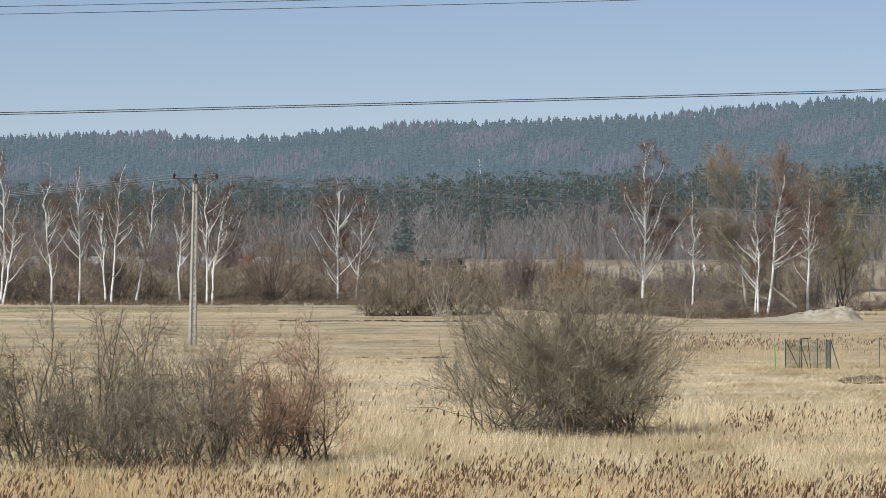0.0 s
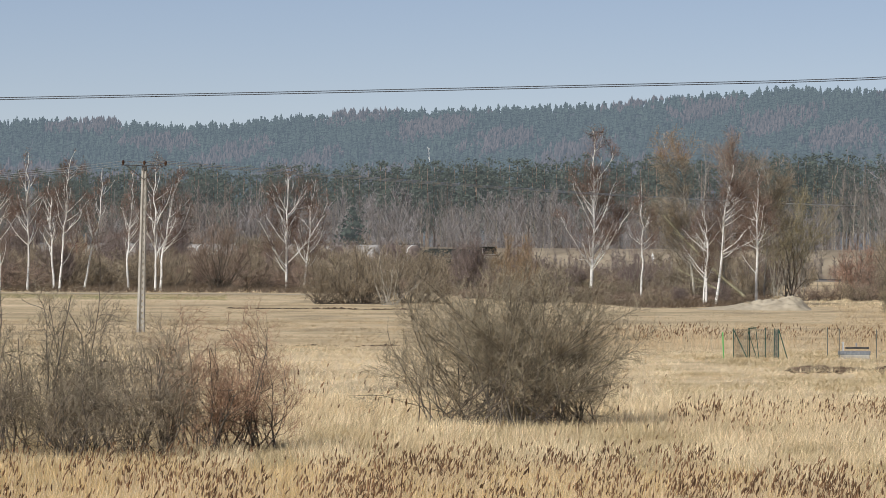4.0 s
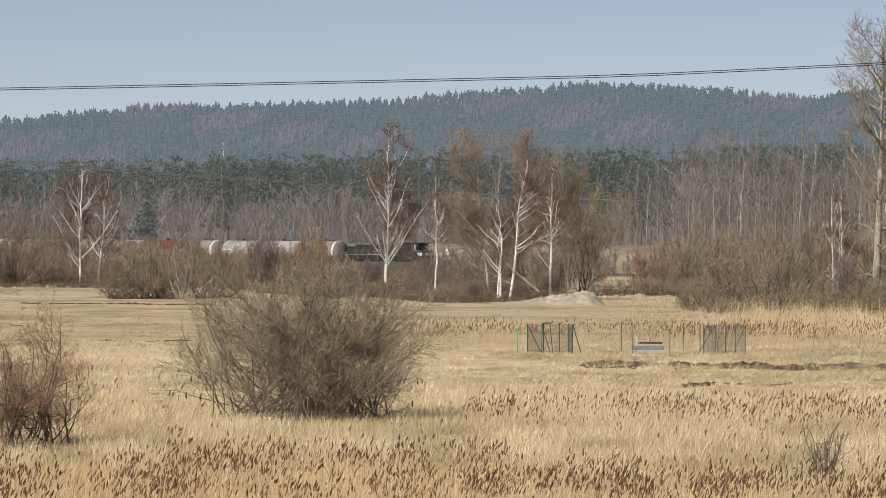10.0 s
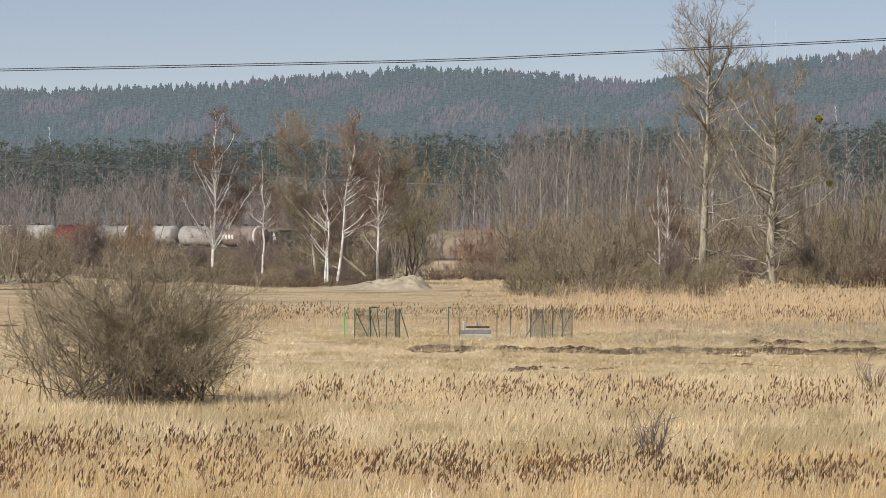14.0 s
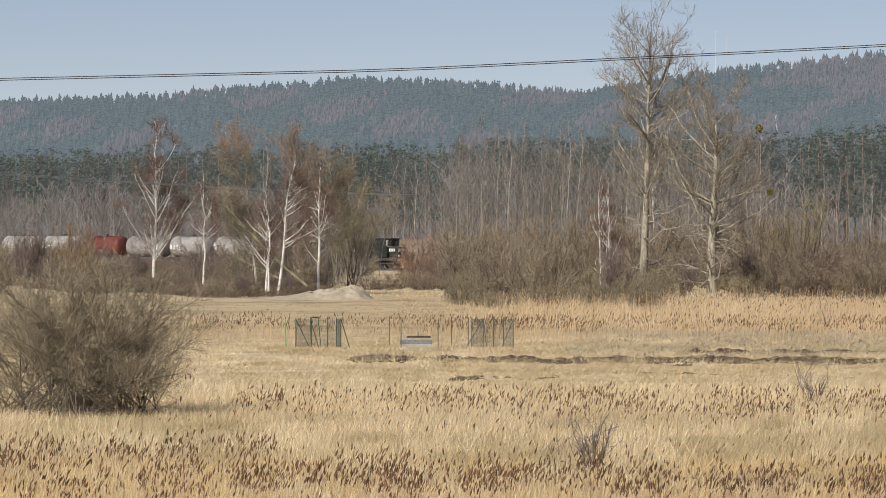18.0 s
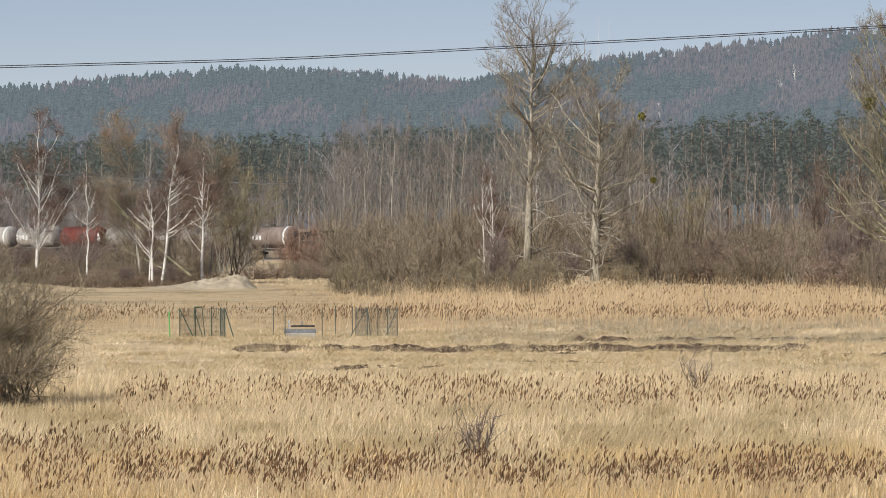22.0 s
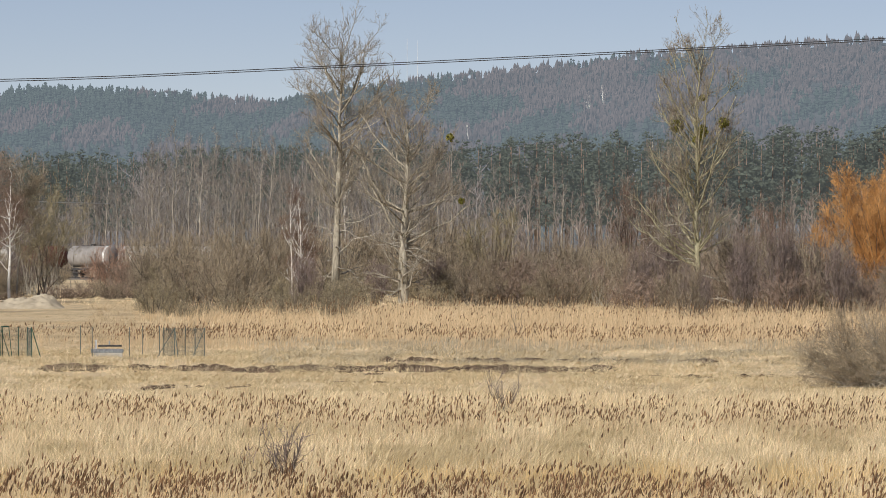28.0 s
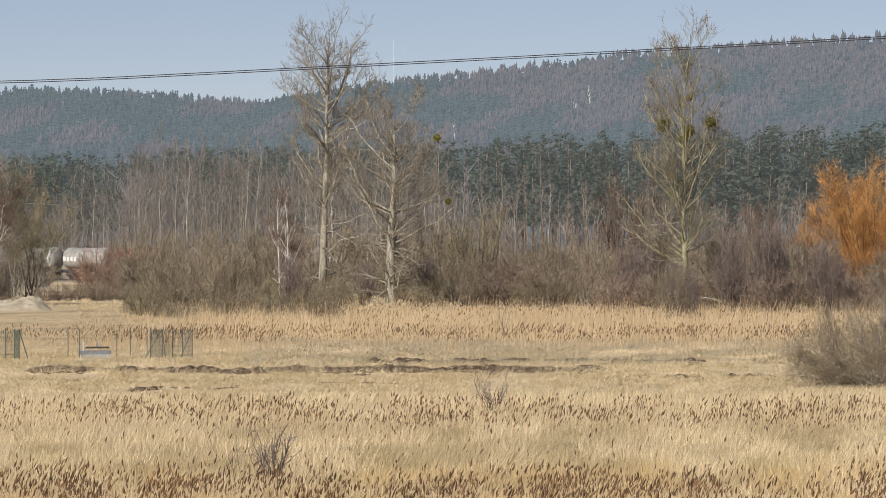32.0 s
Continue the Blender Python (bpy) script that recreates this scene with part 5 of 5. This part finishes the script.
def locomotive():
    """A heavy diesel shunter, 18 m long: short nose and cab at its front, long bonnet behind."""
    ob = thing("diesel_locomotive", "sooty dark diesel shunting locomotive with white cab trim", "locomotive", None)
    part("frame", box(16.6, 2.95, 0.42, (-8.9, 0, 1.25), bevel=0.05), M["dark_steel"], ob)
    part("long_bonnet", box(11.4, 2.1, 2.15, (-11.2, 0, 2.53), bevel=0.2), M["loco"], ob)
    part("bonnet_roof", box(9.6, 1.3, 0.3, (-10.6, 0, 3.72), bevel=0.1), M["loco"], ob)
    part("nose", box(1.7, 2.1, 1.55, (-1.5, 0, 2.23), bevel=0.2), M["loco"], ob)
    part("cab", box(3.1, 2.95, 2.55, (-3.9, 0, 2.73), bevel=0.12), M["loco"], ob)
    part("cab_roof", box(3.4, 3.0, 0.18, (-3.9, 0, 4.1), bevel=0.07), M["loco"], ob)
    for y in (-1.49, 1.49):
        for x in (-4.75, -3.1):
            win = part("cab_window", box(0.8, 0.03, 0.75, (x, y, 3.35), bevel=0.01), M["glass"], ob)
            part("window_frame", merge(*[box(a, 0.05, b, (x + dx, y, 3.35 + dz)) for a, b, dx, dz in ((0.95, 0.06, 0, 0.42), (0.95, 0.06, 0, -0.42), (0.06, 0.9, 0.45, 0), (0.06, 0.9, -0.45, 0))]), M["dark_steel"], win)
    for y in (-0.75, 0.75):
        part("front_window", box(0.03, 0.9, 0.7, (-2.34, y, 3.5), bevel=0.01), M["glass"], ob)
    part("cab_trim", merge(box(0.06, 0.5, 0.75, (-2.36, -1.18, 3.55)), box(0.06, 2.5, 0.16, (-2.36, 0, 3.02))), M["white_paint"], ob, "white trim round the cab's front windows")
    part("cab_marking", merge(*[box(0.05, 0.2, 0.42, (-0.64, -0.75 + 0.3 * i, 2.55)) for i in range(6)], *[box(0.2, 0.05, 0.42, (-2.1 + 0.28 * i, -1.07, 2.55)) for i in range(4)]), M["white_paint"], ob, "worn white painted marking")
    part("side_marking", merge(*[box(0.18, 0.04, 0.34, (-9.0 + 0.26 * i, -1.065, 2.4)) for i in range(4)]), M["white_paint"], ob, "pale worn marking")
    for k in range(7):
        part("louvre", box(0.9, 0.05, 1.0, (-6.4 - 1.4 * k, -1.065, 2.7), bevel=0.02), M["dark_steel"], ob)
    part("exhaust", rod((-9.5, 0, 3.8), (-9.5, 0, 4.2), 0.2, 12), M["dark_steel"], ob)
    part("fuel_tank", box(3.6, 2.5, 0.7, (-8.5, 0, 0.72), bevel=0.12), M["dark_steel"], ob)
    for y in (-1.42, 1.42):
        part("handrail", merge(rod((-16.2, y, 2.4), (-5.6, y, 2.4), 0.025, 6), *[rod((x, y, 1.45), (x, y, 2.4), 0.02, 5) for x in (-16.2, -14.1, -12.0, -9.9, -7.8, -5.7)]), M["steel"], ob)
    for sx in (-3.9, -13.9):
        for dx in (-1.85, 0, 1.85):
            wheelset(ob, sx + dx, 0.525)
        part("bogie_frame", merge(box(5.0, 0.14, 0.4, (sx, -1.0, 0.75), bevel=0.05), box(5.0, 0.14, 0.4, (sx, 1.0, 0.75), bevel=0.05), box(0.5, 2.0, 0.4, (sx, 0, 0.85))), M["dark_steel"], ob)
    for x, sgn in ((-0.6, 1), (-17.2, -1)):
        for y in (-0.87, 0.87):
            part("buffer", merge(rod((x, y, 1.05), (x + sgn * 0.5, y, 1.05), 0.11, 10), rod((x + sgn * 0.5, y, 1.05), (x + sgn * 0.58, y, 1.05), 0.25, 12)), M["dark_steel"], ob)
    for y in (-0.8, 0.8):
        part("headlight", rod((-0.72, y, 1.75), (-0.6, y, 1.75), 0.14, 12), M["white_paint"], ob)
    return ob


# the train from its head backwards: thing, its length and the distance of its front from the train's head
TRAIN = [(locomotive(), 17.8, 0.0)]
back = 17.85
BROWN, GREY, WHITE, RED = ("grimy brown-grey", "tank_brown"), ("grimy grey", "tank_grey"), ("dusty white", "tank_white"), ("oxide red", "tank_red")
for i, (tone, mat) in enumerate((BROWN, WHITE, WHITE, GREY, RED, WHITE, WHITE, GREY, WHITE, WHITE, RED, GREY, WHITE, BROWN, WHITE, GREY)):
    hoop = i % 3 == 0
    TRAIN.append((tank_wagon("tank_wagon", tone + (" two-axled tank wagon with a hoop whitened as if sunlit" if hoop else " two-axled tank wagon"), 8.96, mat, hoop, dia=3.0, marks=i % 3 == 2 or i == 0), 8.96, back))
    back += 8.96


def small_bird():
    """A small dark bird on spread wings, flying along x."""
    ob = thing("bird", "small dark bird flying over the trees", "bird")
    bm = bmesh.new()
    bmesh.ops.create_uvsphere(bm, u_segments=10, v_segments=7, radius=1.0, matrix=Matrix.Diagonal((0.16, 0.055, 0.055, 1)))
    part("body", merge(bm, rod((0.14, 0, 0.01), (0.21, 0, 0.0), 0.02, 6, 0.004)), M["feather"], ob)
    part("tail", box(0.14, 0.07, 0.012, (-0.2, 0, 0.0), bevel=0.004), M["feather"], ob)
    for y in (-1, 1):
        bm = bmesh.new()
        up, lo = [[bm.verts.new((x, y * w, z + dz)) for x, w, z in ((0.09, 0.03, 0.02), (0.07, 0.2, 0.10), (-0.05, 0.38, 0.13), (-0.08, 0.2, 0.09), (-0.07, 0.03, 0.02))] for dz in (0.006, -0.006)]
        bm.faces.new(up), bm.faces.new(lo[::-1])
        for k in range(5):
            bm.faces.new((up[k], lo[k], lo[(k + 1) % 5], up[(k + 1) % 5]))
        part("wing", bm, M["feather"], ob)
    return ob


BIRD = small_bird()
# seconds, bearing and rise in degrees, distance
FLIGHT = [(0.0, -6.6, 5.6, 480), (12.0, -1.0, 4.0, 500), (20.0, 2.7, 2.93, 500), (22.6, 3.84, 2.556, 500), (23.2, 4.15, 2.46, 500), (24.0, 4.507, 2.361, 500), (24.2, 4.58, 2.33, 502), (25.0, 4.66, 2.0, 540), (27.0, 4.75, 1.2, 640), (32.0, 4.9, 0.35, 900)]


def motions():
    """The train rolls along the line at an even 4.85 m/s; a bird crosses the sky and leaves over the woods."""
    way = [at(a, d, 5.5 + d * math.tan(radians(e))) for _, a, e, d in FLIGHT]
    rows = []
    for k, p in enumerate(way):
        v = way[min(k + 1, len(way) - 1)] - way[max(k - 1, 0)]
        rows.append((FLIGHT[k][0], Matrix.Translation(p) @ Matrix.Rotation(math.atan2(v.y, v.x), 4, "Z")))
    walk(BIRD, rows)
    for ob, length, behind in TRAIN:
        walk(ob, [(t, on_track(7.6 + 4.847 * (t - 16.0) - behind, length, RAIL_Z)) for t in np.arange(0.0, 32.1, 2.0)])


# a small trackside signal
sig = thing("railway_signal", "small white trackside sign on a post", "railway sign", on_track(-14.0) @ Matrix.Translation((0, -5.0, 0)) @ Matrix.Rotation(radians(35), 4, "Z"))
part("post", rod((0, 0, -0.05), (0, 0, 3.4), 0.06, 8), M["steel"], sig)
bm = bmesh.new()
for y in (-0.03, 0.03):
    bm.faces.new([bm.verts.new(v) for v in ((-0.22, y, 3.3), (0.22, y, 3.3), (0.0, y, 3.9))])
part("triangle_plate", bm, M["white_paint"], sig)
part("plate", box(0.4, 0.05, 0.45, (0.1, 0, 2.95), bevel=0.01), M["white_paint"], sig)


# ------------------------------------------------------------------ power line
POLE = at(-7.36, 297)
pole = thing("power_pole", "slim concrete power pole with a slotted face and steel crossarm", "power pole", Matrix.Translation(POLE) @ Matrix.Rotation(radians(1.0), 4, "Y"))
for x, w in ((-0.10, 0.15), (0.16, 0.075)):
    part("leg", rod((x * 1.1, 0, -0.2), (x * 0.6, 0, 9.62), w, 4, w * 0.72), M["concrete"], pole)
for i in range(26):
    f = i / 26
    part("rung", box(0.24 - 0.09 * f, 0.10, 0.24, (0.05 - 0.02 * f, 0, 0.25 + 9.25 * f)), M["concrete"], pole)
part("crossarm", merge(box(2.7, 0.07, 0.06, (0, -0.1, 9.77)), box(0.26, 0.18, 0.3, (0, 0, 9.62), bevel=0.02)), M["dark_steel"], pole)
for x in (-1, 1):
    part("brace", rod((x * 1.05, -0.1, 9.74), (0, -0.1, 8.95), 0.022, 6), M["dark_steel"], pole)
tips = []
for x in (-1.25, 0.0, 1.25):
    part("insulator", merge(rod((x, -0.1, 9.80), (x, -0.1, 9.94), 0.05, 8, 0.09), rod((x, -0.1, 9.94), (x, -0.1, 10.06), 0.10, 8, 0.05)), M["porcelain"], pole)
    tips.append(POLE + Vector((x + 0.16, -0.1, 10.04)))


def cable(name, label, pts, r, group, mat="cable"):
    P = np.array([pts], float)
    ob = new(name, tube_mesh(name, [(P, np.full(P.shape[:2], r), 6)], M[mat]))
    return tagged(ob, label, "cable", group)


def span(a, b, sag, n=26):
    a, b = Vector(a), Vector(b)
    return [tuple(a.lerp(b, i / n) - Vector((0, 0, sag * 4 * (i / n) * (1 - i / n)))) for i in range(n + 1)]


for i, tip in enumerate(tips):
    cable("power_cable", "thin cable strung from the concrete pole across the meadow", span(tip, Vector((6.0 + i * 1.25, 664, 10.3)), 0.4), 0.022, "cables of the concrete pole", "steel")
    cable("power_cable", "thin cable strung from the concrete pole across the meadow", span(tip, Vector((-93.3 + i * 1.25, 481, 10.0)), 0.2), 0.014, "cables of the concrete pole", "steel")
# two pairs of cables that cross high over the meadow, nearer to the camera
CY = 121.5


def crossing(y, rise, bearings, heights):
    """A straight cable line across the view, by its heights at some bearings."""
    out = []
    for a in np.arange(-24, 24.1, 0.8):
        k = y / 120 / math.cos(radians(a))
        out.append((y * math.tan(radians(a)), y, 5.5 + (np.interp(a, bearings, heights) + rise - 5.5) * k))
    return out


for dy, low, high in ((-0.08, 0.0, 0.0), (0.08, 0.045, 0.18)):
    cable("overhead_cable", "dark overhead cable crossing high above the meadow", crossing(CY + dy, low, [-24, -9.5, 0.47, 9.6, 24], [8.3, 8.73, 9.30, 10.28, 12.6]), 0.011, "overhead cables")
    cable("overhead_cable", "dark overhead cable crossing high above the meadow", crossing(CY + dy * 1.6, high, [-24, -9.5, -2.3, 9.6, 24], [10.7, 11.10, 11.47, 12.4, 14.5]), 0.008, "overhead cables")
for az, s in ((-24, 1.2), (24, 1.66)):
    copy_thing(pole, Matrix.Translation((CY * math.tan(radians(az)), CY, 0)) @ Matrix.Rotation(radians(90), 4, "Z") @ Matrix.Diagonal((s, s, s, 1)))


# ------------------------------------------------------------------ fenced well
FD = 238.5


def fx(az, d=FD):
    return at(az, d)


def fence_panel(posts, label, mat, mesh=True, braces=(), h=1.42):
    ob = thing("wire_fence", label, "fence", None, "fence round the well")
    pts = [fx(*p) for p in posts]
    for q in pts:
        part("post", rod(q - Vector((0, 0, 0.05)), q + Vector((0, 0, h)), 0.02, 8), M[mat], ob)
    for i, tgt in braces:
        part("brace", rod(pts[i] + Vector((0, 0, h - 0.05)), fx(*tgt), 0.022, 6), M[mat], ob)
    if mesh:
        P = []
        for a, b in zip(pts, pts[1:]):
            n = max(2, int((b - a).length / 0.05))
            for i in range(n + 1):
                q = a.lerp(b, i / n)
                P.append([(*q.xy, 0.05), (*q.xy, h - 0.04)])
            for k in range(22):
                z = 0.08 + k * (h - 0.14) / 21
                P.append([(a.x, a.y, z), (b.x, b.y, z)])
        P = np.array(P, float)
        child("wire_mesh", tube_mesh("wire_mesh", [(P, np.full(P.shape[:2], 0.0045), 3)], M["fence_grey"]), ob, "grey-green wire mesh")
    return ob


fence_panel([(-0.66, 238), (-0.48, 239), (-0.30, 239.4), (-0.20, 239), (-0.15, 238)], "short run of green wire-mesh fence with leaning posts", "fence_green", True, ((0, (-0.5, 237.2)), (4, (-0.05, 238)),))
fence_panel([(0.40, 243), (0.53, 238)], "bare grey-green fence posts", "fence_grey", False)
fence_panel([(0.95, 238), (1.10, 243), (1.29, 241.5)], "bare grey-green fence posts", "fence_grey", False)
fence_panel([(1.33, 239.2), (1.46, 238), (1.58, 238.6), (1.69, 239), (1.80, 238.2)], "run of dark wire-mesh fence with slanted braces", "fence_grey", True, ((1, (1.26, 237.4)), (4, (1.66, 237.6)), (1, (1.5, 237))))
gate = thing("wire_gate", "narrow dark green wire gate standing ajar", "gate", Matrix.Translation(fx(-0.45, 238)) @ Matrix.Rotation(radians(12), 4, "Z") @ Matrix.Diagonal((0.55, 1, 0.92, 1)))
part("gate_frame", merge(*[rod(a, b, 0.03, 8) for a, b in (((-0.38, 0, 0), (-0.34, 0, 1.58)), ((-0.34, 0, 1.55), (0.34, 0.06, 1.58)), ((0.34, 0.06, 1.58), (0.62, 0.1, 0.02)), ((-0.34, 0, 1.4), (0.4, 0, 0.02)))]), M["fence_green"], gate)
mark = thing("marker_post", "bright green leaning marker post", "post", Matrix.Translation(fx(-0.77, 238)))
part("post", rod((0, 0, -0.03), (-0.05, 0, 1.25), 0.03, 8), M["bright_green"], mark)

well = thing("well_head", "low concrete well slab with steel trough and pipes", "well", Matrix.Translation(fx(0.70, 238.4)) @ Matrix.Diagonal((0.8, 0.8, 0.9, 1)))
part("slab", box(1.7, 0.9, 0.28, (0.05, 0, 0.1), bevel=0.03), M["concrete"], well)
part("trough", box(1.9, 0.45, 0.2, (0, -0.1, 0.34), bevel=0.02), M["steel"], well)
part("beam", box(1.4, 0.14, 0.10, (0.16, -0.2, 0.60), bevel=0.02), M["dark_steel"], well)
part("pipe", merge(rod((-0.66, -0.2, 0.4), (-0.66, -0.2, 0.86), 0.06, 12), rod((-0.66, -0.2, 0.86), (-0.66, -0.2, 0.91), 0.08, 12)), M["white_paint"], well, "pale standing pipe")
part("valve", rod((0.12, -0.2, 0.6), (0.12, -0.2, 0.86), 0.05, 10), M["steel"], well)

# ------------------------------------------------------------------ sand heap, dug soil, track
rng = np.random.default_rng(61)


def heap(name, label, category, m, w, d, h, mat, seed, ridge=0.6):
    bm = bmesh.new()
    bmesh.ops.create_grid(bm, x_segments=80, y_segments=30, size=1.0)
    for v in bm.verts:
        x, y = v.co.x, v.co.y
        n = noise.fractal(Vector((x * 4 + seed, y * 4, 0)), 0.8, 2.0, 6)
        ramp = min(1.0, max(0.0, (x + 0.95) / 1.35)) ** 1.2 * min(1.0, max(0.0, (1.0 - x) / 0.22))
        v.co = (x * w / 2, y * d / 2, h * ramp * max(0.0, 1 - y * y) ** 0.7 * (1 + 0.5 * n) - 0.03)
    for f in bm.faces:
        f.smooth = True
    ob = new(name, bpy.data.meshes.new(name))
    bm.to_mesh(ob.data)
    bm.free()
    ob.data.materials.append(mat)
    ob.matrix_basis = m
    return tagged(ob, label, category)


heap("sand_mound", "low heap of pale tipped sand at the meadow's edge", "sand heap", put(-0.47, 412), 10.0, 12.0, 0.82, M["sand"], 3.0)
for i in range(9):
    ob = new("clod", raw_mesh("clod", *(lambda c: (c[0].reshape(-1, 3) * 0.28, c[1]))(clump(rng, 1, 0.6)), M["sand"]))
    ob.location = at(-0.3 + rng.uniform(-0.2, 0.2), 412 + rng.uniform(-2, 3), 0.58)
    tagged(ob, "pale lump of sand and rubble on the heap", "lump", "lumps on the sand heap")


def clods(name, label, a0, a1, d, wid, n, s, rng, cover=0.6):
    """Ragged broken line of clods: its width, height and course wander."""
    k = max(6, int((a1 - a0) / 0.09))
    knots = np.linspace(a0, a1, k)
    V, F = clump(rng, n, 0.6)
    a = rng.uniform(a0, a1, n)
    w = np.interp(a, knots, np.clip(rng.normal(cover, 0.4, k), 0.05, 1.2)) * (0.75 + 0.25 * np.sin(a * 31 + 3 * np.sin(a * 13)))
    course = np.interp(a, knots[::3], rng.normal(0, 1.3, len(knots[::3])))
    r = d + course + rng.normal(0, wid, n) * (0.25 + w)
    ok = rng.uniform(0, 1, n) < w
    a, r, w, V = np.radians(a[ok]), r[ok], w[ok], V[ok]
    c = np.stack([r * np.sin(a), r * np.cos(a), np.full(len(a), 0.03)], -1)
    V = V * (s * (0.3 + 1.1 * rng.uniform(0, 1, (len(a), 1, 1)) ** 2) * (0.5 + 0.7 * w[:, None, None])) * np.array([1.5, 1.1, 0.6]) * rng.uniform(0.6, 1.4, (len(a), 1, 3)) + c[:, None, :]
    tagged(new(name, raw_mesh(name, V.reshape(-1, 3), F.reshape(-1, 8, 3)[: len(a)].reshape(-1, 3), M["soil"])), label, "soil", kind="stuff")


clods("soil_ridge", "ragged line of dark freshly dug clods across the meadow", 0.0, 6.4, 217, 1.7, 22000, 0.145, rng, 1.1)
clods("soil_ridge", "thin broken line of dark dug clods", 3.8, 7.6, 231, 1.8, 2200, 0.24, rng, 0.5)
clods("soil_ridge", "thin broken line of dark dug clods", 3.4, 5.6, 211, 1.0, 420, 0.16, rng, 0.3)
clods("soil_patch", "scattered dark clods in trampled grass", 1.1, 2.3, 188, 1.8, 700, 0.15, rng, 0.4)
clods("soil_patch", "scattered dark clods in trampled grass", 2.9, 4.2, 196, 0.7, 120, 0.12, rng, 0.3)
clods("soil_patch", "scattered dark clods in trampled grass", 6.5, 9.5, 206, 2.2, 260, 0.16, rng, 0.4)
clods("turf_edge", "broken dark edge of the unmown grass", -7.0, -3.0, 261, 0.6, 500, 0.13, rng, 0.35)
clods("ditch_edge", "dark thin ditch edge across the far meadow", -6.6, -4.2, 400, 0.8, 700, 0.17, rng)

# tufts of grass among the clods
blades("ridge_grass", "straw tufts between the clods", rng, 9000, 0.0, 7.4, 211, 225, 0.1, 0.4, 0.014, M["straw"], 0.5)

lane = polar_sheet("dirt_lane", [500, 503, 506, 509], M["sand"], -11, -4.0, 40, lambda A, R: 0.03 + 0 * A)
tagged(new("dirt_lane", lane), "pale rutted dirt lane along the trees", "lane", kind="structure")

# masts on the ridge
for az, h in ((4.08, 14), (4.2, 13)):
    ob = thing("radio_mast", "thin pale radio mast on the far ridge", "mast", Matrix.Translation(at(az, 3980, float(hill_z(radians(az), 3980.0)) - 0.3)), "masts on the ridge")
    part("mast", rod((0, 0, 0), (0, 0, h * 2 + 10), 0.22, 6, 0.14), M["white_paint"], ob)

motions()
